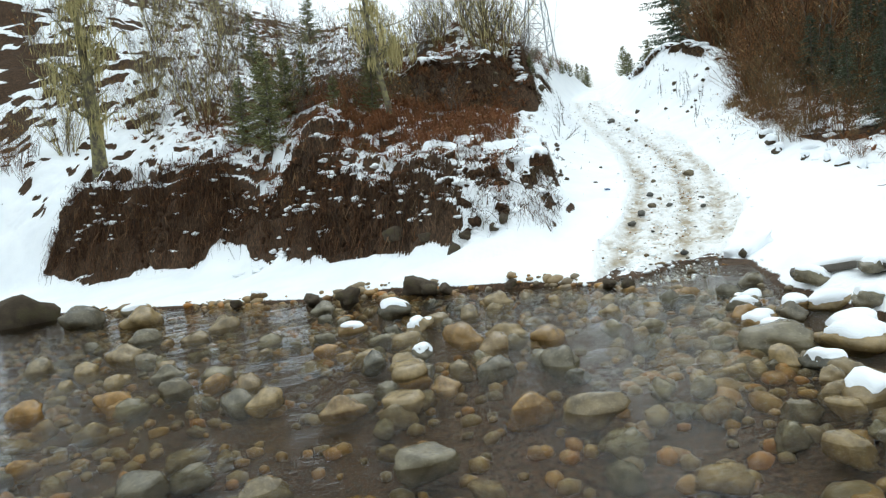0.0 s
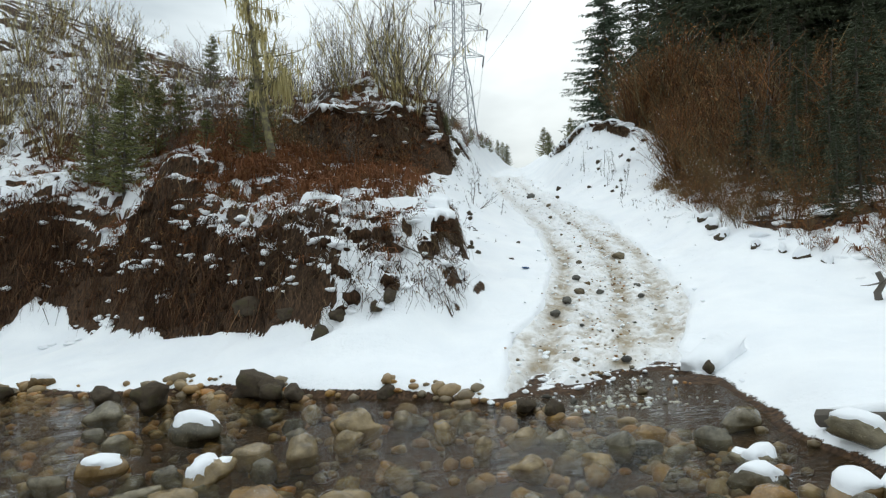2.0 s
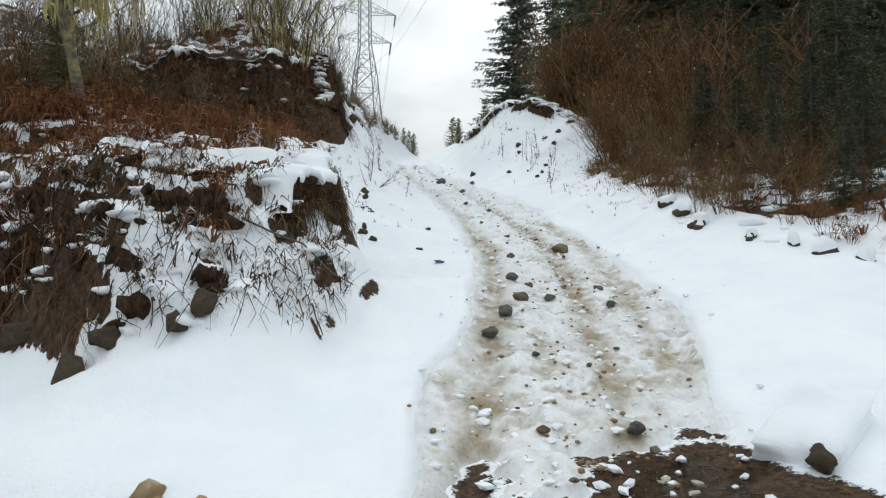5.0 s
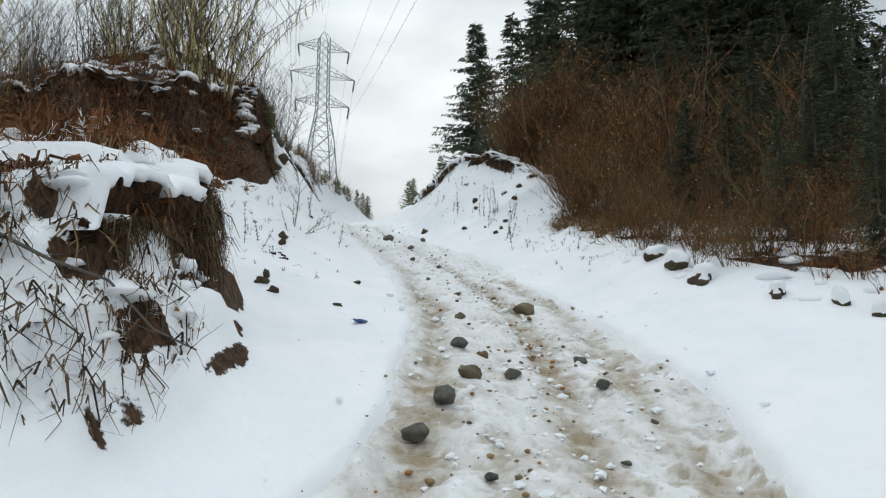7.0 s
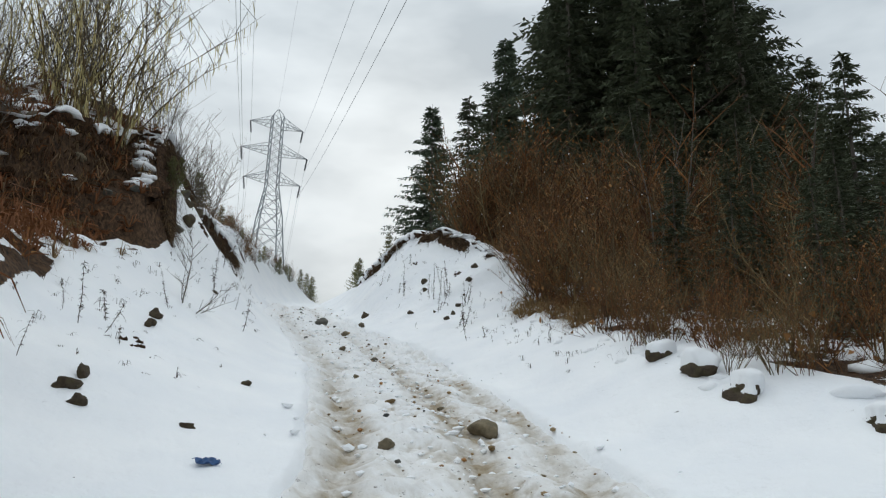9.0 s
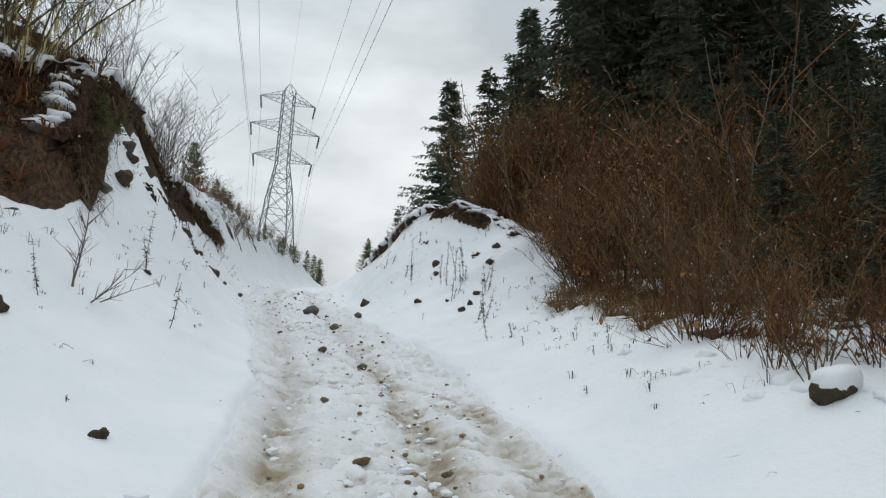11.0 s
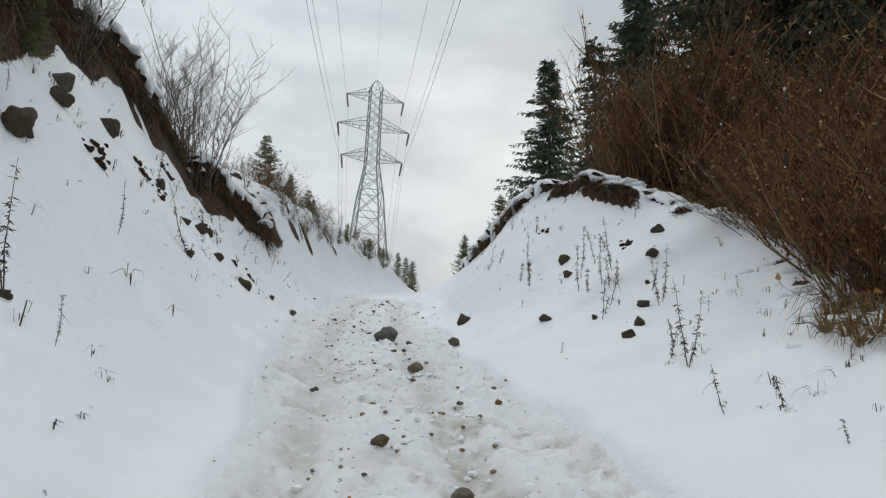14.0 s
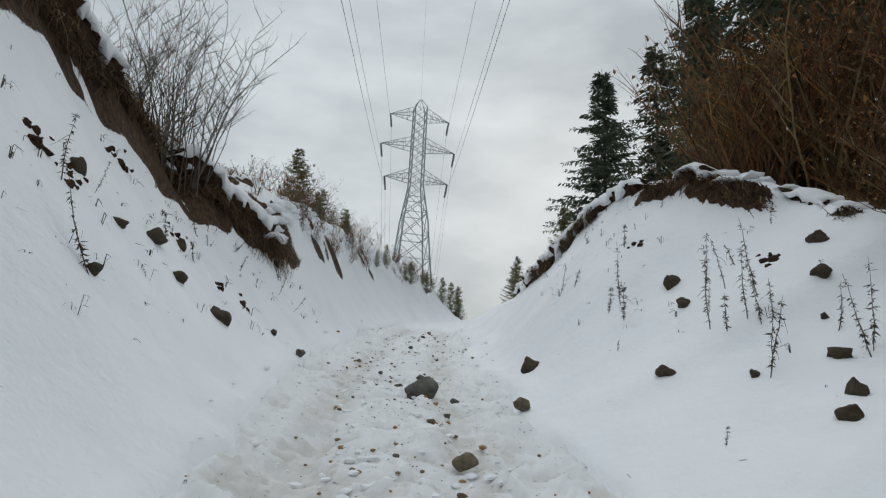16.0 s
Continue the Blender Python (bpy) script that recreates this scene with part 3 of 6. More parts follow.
# ---- lattice pylon and its cables ----
STEEL = m_plain("galvanised_steel", (0.16, 0.18, 0.19), (0.26, 0.28, 0.30), 3, 0.55)
GLASSY = m_plain("insulator_glaze", (0.05, 0.055, 0.06), (0.10, 0.10, 0.11), 9, 0.3)
PX, PY, PBASE, PTOP = 18.75, 115.3, 14.6, 49.7
PTURN = radians(5)


def pylon_half(z):
    """Half the width of the tower's body at a height."""
    return float(np.interp(z, [PBASE, 27.0, 31.9, 36.9, PTOP - 1.2, PTOP], [3.2, 2.0, 1.6, 0.88, 0.8, 0.1]))


pylon = thing("lattice_pylon", (PX, PY, PBASE), "tall grey steel lattice pylon with three cross arms on the hilltop", "pylon")
pylon.rotation_euler = (0, 0, PTURN)


def at_corner(k, z):
    h = pylon_half(z)
    return ((1, 1, -1, -1)[k] * h, (1, -1, -1, 1)[k] * h, z - PBASE)


levels = [PBASE, 22.0, 26.6, 29.8, 33.0, 35.2, 36.9, 38.2, 39.5, 40.8, 42.1, 43.4, 44.7, 46.0, 47.3, 48.5]
for k in range(4):
    s = Soup()
    s.tube([at_corner(k, z) for z in (PBASE, 27.0, 31.9, 36.9, PTOP - 1.2, PTOP)], [0.12, 0.11, 0.095, 0.08, 0.07, 0.05], 4)
    s.out("leg", STEEL, pylon)
for k in range(4):
    s = Soup()
    k2 = (k + 1) % 4
    for a, b in zip(levels[:-1], levels[1:]):
        w = 0.048 if b < 36.5 else 0.036
        s.bar(at_corner(k, a), at_corner(k2, b), w)
        s.bar(at_corner(k2, a), at_corner(k, b), w)
        if b < 36.5:
            s.bar(at_corner(k, b), at_corner(k2, b), w)
    s.out("bracing", STEEL, pylon)
ARMS = ((46.7, 1.5, 4.1), (42.2, 1.6, 5.1), (37.6, 1.6, 4.3))
TIPS = []
for z, up, reach in ARMS:
    for side in (-1, 1):
        s = Soup()
        h, tip = pylon_half(z), Vector((side * reach, 0, z + 0.25 - PBASE))
        for dy in (-1, 1):
            low, top = Vector((side * h, dy * h, z - PBASE)), Vector((side * h, dy * h, z + up - PBASE))
            s.bar(low, tip, 0.05)
            s.bar(top, tip, 0.045)
            for f in (0.25, 0.5, 0.75):
                s.bar(low.lerp(tip, f), top.lerp(tip, f), 0.026)
                s.bar(low.lerp(tip, f), top.lerp(tip, f - 0.25), 0.026)
        for f in (0.0, 0.3, 0.6):
            s.bar(Vector((side * h, -h, z - PBASE)).lerp(tip, f), Vector((side * h, h, z - PBASE)).lerp(tip, f), 0.035)
        arm = s.out("cross_arm", STEEL, pylon)
        s = Soup()
        n = 14
        pts, rad = [], []
        for i in range(n * 2):
            f = i / (n * 2 - 1)
            pts.append(tip + Vector((-side * 0.25 * f, 0, -1.9 * f)))
            rad.append(0.16 if i % 2 else 0.07)
        s.tube(pts, rad, 6)
        s.out("insulator", GLASSY, arm, "dark hanging insulator string")
        TIPS.append(tip + Vector((-side * 0.25, 0, -1.9)))
TIPS.append(Vector((0, 0, PTOP - PBASE)))
turn = Matrix.Rotation(PTURN, 3, "Z")
CABLE = m_plain("cable_aluminium", (0.22, 0.23, 0.24), (0.30, 0.31, 0.32), 2, 0.5)


def cable(a, b, sag, r):
    """A hanging cable from a to b as a curve."""
    cu = bpy.data.curves.new("power_cable", "CURVE")
    cu.dimensions, cu.bevel_depth, cu.bevel_resolution = "3D", r, 1
    sp = cu.splines.new("POLY")
    sp.points.add(40)
    for i in range(41):
        f = i / 40
        p = a.lerp(b, f) - Vector((0, 0, 4 * sag * f * (1 - f)))
        sp.points[i].co = (*p, 1)
    cu.materials.append(CABLE)
    ob = new("power_cable", cu)
    return tagged(ob, "thin grey power cable hung from the pylon", "cable", "cables of the power line")


NEAR_PYLON = Vector((-11, -145, -13))
FAR_PYLON = Vector((46, 370, -38))
for i, tip in enumerate(TIPS):
    a = Vector((PX, PY, PBASE)) + turn @ tip
    cable(a, NEAR_PYLON + turn @ tip, 7.0 if i < 6 else 4.0, 0.017 if i < 6 else 0.009)
    cable(a, FAR_PYLON + turn @ tip, 8.0, 0.017)


# ---- stones ----
def m_stone(name, wet):
    n = Nodes(name)
    tone = n.ramp(n.random(), (0.0, (0.14, 0.135, 0.125)), (0.22, (0.27, 0.255, 0.22)), (0.4, (0.11, 0.115, 0.12)), (0.58, (0.36, 0.29, 0.19)), (0.78, (0.24, 0.20, 0.145)), (1.0, (0.36, 0.22, 0.08)))
    tone = n.mix(0.75, tone, n.ramp(n.noise(4, 6), (0.3, 0.25), (0.7, 1.0)), "MULTIPLY")
    tone = n.mix(n.ramp(n.noise(30, 3), (0.6, 0.0), (0.75, 0.6)), tone, (0.33, 0.32, 0.30))
    if wet:
        tone = n.mix(1.0, tone, (0.95, 0.82, 0.56), "MULTIPLY")
    else:
        tone = n.mix(1.0, tone, (0.66, 0.66, 0.62), "MULTIPLY")
    n.bump(n.math("ADD", n.noise(9, 6), n.math("MULTIPLY", n.noise(60, 3), 0.3)), 0.5, 0.03)
    return n.done(tone, 0.24 if wet else 0.8, spec=0.5 if wet else 0.3)


def m_cobble():
    n = Nodes("river_cobble")
    tone = n.ramp(n.island(), (0.0, (0.15, 0.13, 0.10)), (0.3, (0.30, 0.25, 0.17)), (0.5, (0.38, 0.25, 0.09)), (0.7, (0.19, 0.175, 0.15)), (0.86, (0.42, 0.22, 0.06)), (1.0, (0.32, 0.27, 0.20)))
    tone = n.mix(0.7, tone, n.ramp(n.noise(6, 5), (0.3, 0.3), (0.7, 1.0)), "MULTIPLY")
    tone = n.mix(1.0, tone, (1.1, 0.92, 0.62), "MULTIPLY")
    n.bump(n.noise(14, 5), 0.5, 0.02)
    return n.done(tone, 0.4)


def m_mossy():
    n = Nodes("mossy_stone")
    tone = n.mix(n.noise(5, 6), (0.022, 0.018, 0.013), (0.115, 0.085, 0.055))
    tone = n.mix(n.ramp(n.noise(2.6, 5, 0.6), (0.52, 0.0), (0.64, 0.6)), tone, (0.075, 0.065, 0.03))
    n.bump(n.math("ADD", n.noise(9, 6), n.math("MULTIPLY", n.noise(50, 3), 0.4)), 0.7, 0.04)
    return n.done(tone, 0.9, spec=0.25)


MOSSY = m_mossy()
STONE, WET_STONE, COBBLE = m_stone("stone", False), m_stone("wet_stone", True), m_cobble()


def rock_shape(seed, detail=3, flat=0.7, angular=0.0, lumpy=0.28):
    """A lumpy, water-worn or angular stone about 1 m across, as places and faces."""
    rng = random.Random(seed)
    bm = bmesh.new()
    bmesh.ops.create_icosphere(bm, subdivisions=detail, radius=0.5)
    off = Vector((rng.uniform(-50, 50), rng.uniform(-50, 50), rng.uniform(-50, 50)))
    cuts = [(Vector((rng.gauss(0, 1), rng.gauss(0, 1), rng.gauss(0, 1))).normalized(), rng.uniform(0.30, 0.42)) for _ in range(5 if angular else 2)]
    for v in bm.verts:
        p = v.co.copy()
        p *= 1 + lumpy * noise.noise(p * 2.1 + off) + 0.36 * lumpy * noise.noise(p * 5.3 + off)
        for nrm, dist in cuts:
            over = p.dot(nrm) - dist
            if over > 0:
                p -= nrm * over * (0.85 if angular else 0.5)
        v.co = Vector((p.x * rng_scale(seed, 0), p.y * rng_scale(seed, 1), p.z * flat))
    co, faces = [tuple(v.co) for v in bm.verts], [tuple(v.index for v in f.verts) for f in bm.faces]
    bm.free()
    return co, faces


def rng_scale(seed, axis):
    return (1.0, 0.78)[axis] * (0.9 + 0.2 * ((seed * 7919 + axis * 104729) % 100) / 100)


def mesh_of(name, shape, material, soft=True):
    me = bpy.data.meshes.new(name)
    me.from_pydata(shape[0], [], shape[1])
    if soft:
        me.polygons.foreach_set("use_smooth", np.ones(len(shape[1]), bool))
    me.materials.append(material)
    return me


WET_SHAPES = [rock_shape(i, 3, 0.6, i % 3 > 0, 0.5) for i in range(10)]
DRY_SHAPES = [rock_shape(20 + i, 3, 0.72, 1.0, 0.45) for i in range(8)]
WET_ROCKS = [mesh_of("boulder", shape, WET_STONE) for shape in WET_SHAPES]
DRY_ROCKS = [mesh_of("stone", shape, STONE) for shape in DRY_SHAPES]
MOSSY_SHAPES = [rock_shape(520 + i, 3, 0.78, i % 2, 0.6) for i in range(6)]
MOSSY_ROCKS = [mesh_of("boulder", shape, MOSSY) for shape in MOSSY_SHAPES]


def cap_shape(shape, seed):
    """Snow lying on a stone: its own upper half, swollen upwards and a little outwards."""
    off = Vector((seed * 3.7, seed * 1.3, 5))
    co = []
    for p in shape[0]:
        p = Vector(p)
        k = float(smooth(0.0, 0.16, p.z - 0.02 + 0.16 * noise.noise(p * 2.6 + off)))
        q = Vector((p.x * (0.9 + 0.16 * k), p.y * (0.9 + 0.16 * k), p.z * (0.85 + 0.15 * k) + k * (0.09 + 0.16 * max(0.0, 1 - 3.4 * (p.x * p.x + p.y * p.y)) + 0.05 * noise.noise(p * 3 + off))))
        co.append(tuple(q))
    return co, shape[1]


CAP_OF = {me.name: mesh_of("snow_cap", cap_shape(shape, i), SNOW) for i, (me, shape) in enumerate(list(zip(WET_ROCKS, WET_SHAPES)) + list(zip(DRY_ROCKS, DRY_SHAPES)) + list(zip(MOSSY_ROCKS, MOSSY_SHAPES)))}


def set_stone(x, y, width, meshes, label, category, group, z=None, sink=0.3, tall=1.0, cap=False, rng=random, deep=1.0):
    """One stone as a thing, sunk a little into what it lies on; with a snow cap where it has one."""
    me = rng.choice(meshes)
    ob = new(category, me)
    base = floor_z(x, y) if z is None else z
    h = 0.31 * width * tall * 1.1
    ob.location = (x, y, base + h * (1 - 2 * sink))
    ob.rotation_euler = (rng.uniform(-0.2, 0.2), rng.uniform(-0.2, 0.2), rng.uniform(0, 6.28))
    ob.scale = (width, width * rng.uniform(0.8, 1.0), width * tall)
    tagged(ob, label, category, group)
    if cap:
        c = new("snow_cap", CAP_OF[me.name])
        c.parent = ob
        c.scale = (0.92 + 0.08 * deep, 0.92 + 0.08 * deep, 0.6 + 0.4 * deep)
        c["label"] = "rounded cap of fresh snow"
    return ob


rng = random.Random(4)
# the boulders that stand out of the stream: x, y, width
BIG_STREAM = ((0.95, 4.0, 0.62), (0.95, 5.9, 0.68), (1.0, 7.6, 0.62), (-0.22, 8.2, 0.8), (-1.17, 7.1, 0.58), (-1.67, 7.5, 0.55), (-2.85, 10.2, 0.52), (-3.47, 7.1, 0.6), (-7.26, 11.1, 0.85), (-7.5, 10.2, 0.64), (-6.3, 8.8, 0.6), (-4.7, 7.5, 0.68), (0.02, 6.5, 0.42), (1.05, 5.4, 0.32), (-1.84, 5.2, 0.58), (-1.7, 5.6, 0.45), (-5.9, 13.7, 0.88), (-9.1, 16.4, 1.2), (-11.9, 18.4, 1.3), (2.6, 7.4, 0.45), (-0.6, 5.6, 0.5), (-3.0, 6.2, 0.6))
for x, y, w in BIG_STREAM:
    set_stone(x, y, w, WET_ROCKS, "rounded wet river boulder standing out of the stream", "boulder", "boulders in the stream", water_z(x) - 0.16, 0.2, 1.0, False, rng)
for x, y, w in ((-1.05, 9.7, 0.64), (-2.39, 10.4, 0.58), (-0.9, 7.5, 0.5), (-1.6, 11.8, 0.8)):
    set_stone(x, y, w, WET_ROCKS, "rounded river boulder with a small cap of snow", "boulder", "boulders in the stream", water_z(x) - 0.12, 0.15, 1.0, True, rng, 0.1)
for x, y, w in ((-1.27, 14.75, 1.1), (-0.5, 14.0, 0.6), (-4.1, 15.4, 0.75), (-3.0, 14.5, 0.85), (-15.4, 21, 2.4), (2.15, 13.1, 0.5), (-0.9, 14.3, 0.7), (-6.8, 17.4, 0.5), (1.1, 13.2, 0.45), (3.2, 10.9, 0.4), (2.9, 11.3, 0.35)):
    set_stone(x, y, w * 0.9, MOSSY_ROCKS, "dark wet boulder at the snowy edge of the stream", "boulder", "boulders along the shore", water_z(x) + 0.02, 0.25, 0.85, False, rng)
for x, y, w in ((-10.9, 19.9, 1.2), (-6.2, 17.8, 0.6)):
    set_stone(x, y, w, DRY_ROCKS, "shore boulder under a thick cap of snow", "boulder", "boulders along the shore", None, 0.3, 0.8, True, rng, 0.5)
# the bar of stones beside the ford
for x, y, w, t in ((3.45, 5.3, 1.0, 0.7), (3.2, 4.6, 0.44, 1), (3.3, 3.9, 0.42, 1), (3.4, 4.5, 0.34, 1), (3.55, 4.0, 0.42, 1), (3.3, 7.0, 0.42, 1), (5.1, 9.6, 0.5, 1.1), (4.5, 9.1, 0.45, 1), (3.6, 3.7, 0.4, 1), (3.9, 7.2, 0.5, 1), (3.05, 3.2, 0.4, 1), (4.3, 6.6, 0.5, 1), (3.0, 2.4, 0.4, 1)):
    set_stone(x, y, w, WET_ROCKS, "damp grey stone on the gravel bar by the stream", "stone", "stones on the gravel bar", None, 0.15, t, False, rng)
for x, y, w in ((3.8, 6.5, 0.62), (4.1, 4.9, 0.95), (3.75, 3.35, 0.7), (4.65, 7.2, 0.62), (4.1, 7.7, 0.55), (5.0, 6.9, 0.6), (5.1, 6.1, 0.6), (4.6, 5.6, 0.7), (5.4, 8.0, 0.6), (4.5, 8.3, 0.5), (5.8, 7.1, 0.6), (4.6, 4.2, 0.7)):
    set_stone(x, y, w, WET_ROCKS, "stone of the gravel bar under a thick cap of snow", "stone", "stones on the gravel bar", None, 0.2, 0.8, True, rng, 0.3)
for n in range(26):
    x, y = rng.uniform(2.2, 3.5), rng.uniform(2.6, 7.2)
    set_stone(x, y, rng.uniform(0.22, 0.44), WET_ROCKS, "damp grey stone on the gravel bar by the stream", "stone", "stones on the gravel bar", None, 0.15, 1.0, False, rng)
for x, y, w in ((3.3, 3.3, 0.6), (3.5, 4.3, 0.5), (3.7, 5.8, 0.55)):
    set_stone(x, y, w, WET_ROCKS, "stone of the gravel bar under a thick cap of snow", "stone", "stones on the gravel bar", None, 0.15, 0.9, True, rng, 0.3)
placed = 0
while placed < 270:
    x, y = rng.uniform(-10, 4.2), 1.2 + 13 * rng.random() ** 1.15
    if min(float(SHORE_Y(x)) - y, float(BAR_X(y)) - x) < 0.1 or rng.random() < 0.4 * smooth(9, 13, y):
        continue
    w = rng.uniform(0.24, 0.5) if rng.random() < 0.75 else rng.uniform(0.45, 0.75)
    set_stone(x, y, w, WET_ROCKS, "rounded wet cobble in the shallow stream", "cobble", "cobbles in the stream", water_z(x) - 0.30 + 0.12 * rng.random(), 0.12, 1.0, False, rng)
    placed += 1


for n in range(26):
    x, y = rng.uniform(2.4, 4.6), rng.uniform(7.2, 10.2)
    set_stone(x, y, rng.uniform(0.2, 0.42), WET_ROCKS, "wet cobble at the ford where the track leaves the stream", "cobble", "cobbles in the stream", water_z(x) - 0.28 + 0.12 * rng.random(), 0.12, 1.0, False, rng)


def strewn(name, count, spot, size, shape_seeds, material, label, category, flat=0.7, detail=2, angular=0.0, lumpy=0.28, soft=True):
    """Many small lumps joined into one piece of stuff."""
    shapes = [rock_shape(s, detail, flat, angular, lumpy) for s in shape_seeds]
    co, faces = [], []
    done = 0
    while done < count:
        p = spot()
        if p is None:
            continue
        w, (sc, sf) = size(), rng.choice(shapes)
        a, n = rng.uniform(0, 6.28), len(co)
        ca, sa = math.cos(a) * w, math.sin(a) * w
        co += [(p[0] + x * ca - y * sa, p[1] + x * sa + y * ca, p[2] + z * w) for x, y, z in sc]
        faces += [tuple(i + n for i in f) for f in sf]
        done += 1
    return tagged(part_data(name, co, faces, material, soft=soft), label, category, kind="stuff")


def bed_spot():
    x, y = rng.uniform(-14, 5.4), rng.uniform(-3, 19)
    s = min(float(SHORE_Y(x)) - y, float(BAR_X(y)) - x)
    if s < -0.25 + (-1.6 if x > 2.6 and y < 10 else 0) * rng.random():
        return None
    return x, y, floor_z(x, y) + 0.03


strewn("river_gravel", 2600, bed_spot, lambda: rng.uniform(0.1, 0.3), (40, 41, 42, 43), COBBLE, "bed of ochre, brown and grey cobbles under the stream", "gravel", 0.7, 1)

def shore_spot():
    x, y = rng.uniform(-14, 6.5), rng.uniform(0, 23)
    s = min(float(SHORE_Y(x)) - y, float(BAR_X(y)) - x)
    if abs(s + 0.0) > 0.7 * rng.random() ** 0.6 or rng.random() < 0.5 + 0.5 * math.sin(x * 1.9 + y):
        return None
    return x, y, floor_z(x, y) + 0.02


strewn("shore_pebbles", 750, shore_spot, lambda: rng.choice((0.07, 0.1, 0.14, 0.2, 0.34)) * rng.uniform(0.8, 1.2), (44, 45, 46, 47), COBBLE, "wet dark pebbles along the edge of the stream", "pebbles", 0.65, 2, 0.0, 0.4)

# ---- stones and clods on the track ----
def track_spot(spread=1.0):
    y = 10.8 + 45 * rng.random() ** 1.3
    l, r = float(ROAD_L(y)), float(ROAD_R(y))
    c, h = (l + r) / 2, (r - l) / 2 * spread
    x = c + h * max(-1.2, min(1.2, rng.gauss(0, 0.45)))
    return x, y, floor_z(x, y) + 0.035


strewn("snow_clods", 1500, lambda: track_spot(1.05), lambda: rng.choice((0.04, 0.05, 0.06, 0.08, 0.1, 0.14)) * rng.uniform(0.7, 1.3), (50, 51, 52), SNOW, "broken clods of snow churned up on the track", "snow", 0.5, 1, 1.0, 0.7, False)
strewn("track_gravel", 1100, lambda: track_spot(0.95), lambda: 0.02 + 0.09 * rng.random() ** 2.2, (53, 54, 55), COBBLE, "small dark stones scattered on the snowy track", "gravel", 0.6, 1, 1.0)
for i in range(80):
    x, y, z = track_spot(0.85)
    set_stone(x, y, 0.05 + 0.17 * rng.random() ** 2.6, DRY_ROCKS, "grey stone lying on the churned snow track", "stone", "stones on the track", floor_z(x, y) + 0.06, 0.25, 0.8, False, rng)
for x, y, w in ((10.7, 40.2, 0.6), (6.23, 18.7, 0.32), (6.82, 19.8, 0.2), (6.84, 18.9, 0.22), (8.1, 19.5, 0.22), (9.2, 23.4, 0.45), (7.5, 22.5, 0.28), (5.1, 17.1, 0.27), (5.6, 17.8, 0.36), (6.65, 20.2, 0.28), (9.5, 32.3, 0.2), (10.0, 31.1, 0.22), (10.6, 36.3, 0.26), (11.8, 38.6, 0.3), (8.75, 42.8, 0.24)):
    set_stone(x, y, w, DRY_ROCKS, "larger grey stone on the snowy track", "stone", "stones on the track", floor_z(x, y) + 0.06, 0.35, 0.85, False, rng)
# stones sticking out of the snow slopes
for x, y, w in ((14.75, 40.1, 0.36), (14.5, 36.2, 0.28), (13.95, 35.35, 0.28), (13.6, 35.0, 0.22), (13.3, 37.6, 0.2), (12.7, 41.2, 0.4), (15.6, 37.7, 0.28), (15.2, 37.2, 0.14), (14.4, 39.1, 0.24), (13.8, 36.6, 0.14), (16.2, 38.4, 0.3)):
    set_stone(x, y, w, MOSSY_ROCKS, "brown stone sticking out of the snow slope", "stone", "stones in the snow slopes", None, 0.42, 1.05, False, rng)
for x, y, w in ((7.7, 39.8, 0.32), (7.2, 39.2, 0.24), (6.8, 39.2, 0.3), (6.8, 40.8, 0.26), (8.2, 43, 0.2), (6.7, 38.0, 0.18), (7.05, 36.4, 0.18), (6.3, 37.6, 0.28), (5.75, 36.1, 0.46), (5.45, 33.8, 0.5), (5.4, 34.9, 0.34), (6.2, 32.1, 0.14), (4.2, 23.1, 0.28), (4.35, 22.7, 0.2), (4.9, 27.1, 0.28), (4.95, 27.6, 0.28), (4.3, 23.5, 0.25), (6.3, 25.4, 0.16), (5.4, 22.6, 0.14)):
    set_stone(x, y, w, MOSSY_ROCKS, "brown stone half buried in the snow slope", "stone", "stones in the snow slopes", None, 0.42, 1.05, False, rng)
for x, y, w in ((11.75, 22.2, 0.62), (11.55, 21.2, 0.58), (11.8, 18.7, 0.4), (11.9, 18.0, 0.45), (12.05, 17.3, 0.4), (12.2, 23.4, 0.45), (11.6, 19.6, 0.4)):
    set_stone(x, y, w, MOSSY_ROCKS, "roadside boulder under a smooth cap of snow", "boulder", "boulders along the verge", None, 0.54, 0.85, True, rng, 1.5)
for x, y, w in ((-0.15, 16.5, 0.62), (0.25, 16.6, 0.4), (1.0, 16.35, 0.42), (1.3, 16.4, 0.5), (-2.0, 18.9, 0.7), (-0.9, 17.6, 0.45)):
    set_stone(x, y, w, MOSSY_ROCKS, "mossy brown boulder at the foot of the bank", "boulder", "boulders under the bank", None, 0.32, 0.9, False, rng)


# ---- vegetation ----
def m_strand(name, *tones):
    """Stalks, each of a tone of its own, paler and darker along its length."""
    n = Nodes(name)
    c = n.ramp(n.island(), *[(k / (len(tones) - 1), t) for k, t in enumerate(tones)])
    c = n.mix(0.6, c, n.ramp(n.noise(2.2, 4), (0.3, 0.35), (0.7, 1.0)), "MULTIPLY")
    return n.done(c, 0.85, spec=0.25)


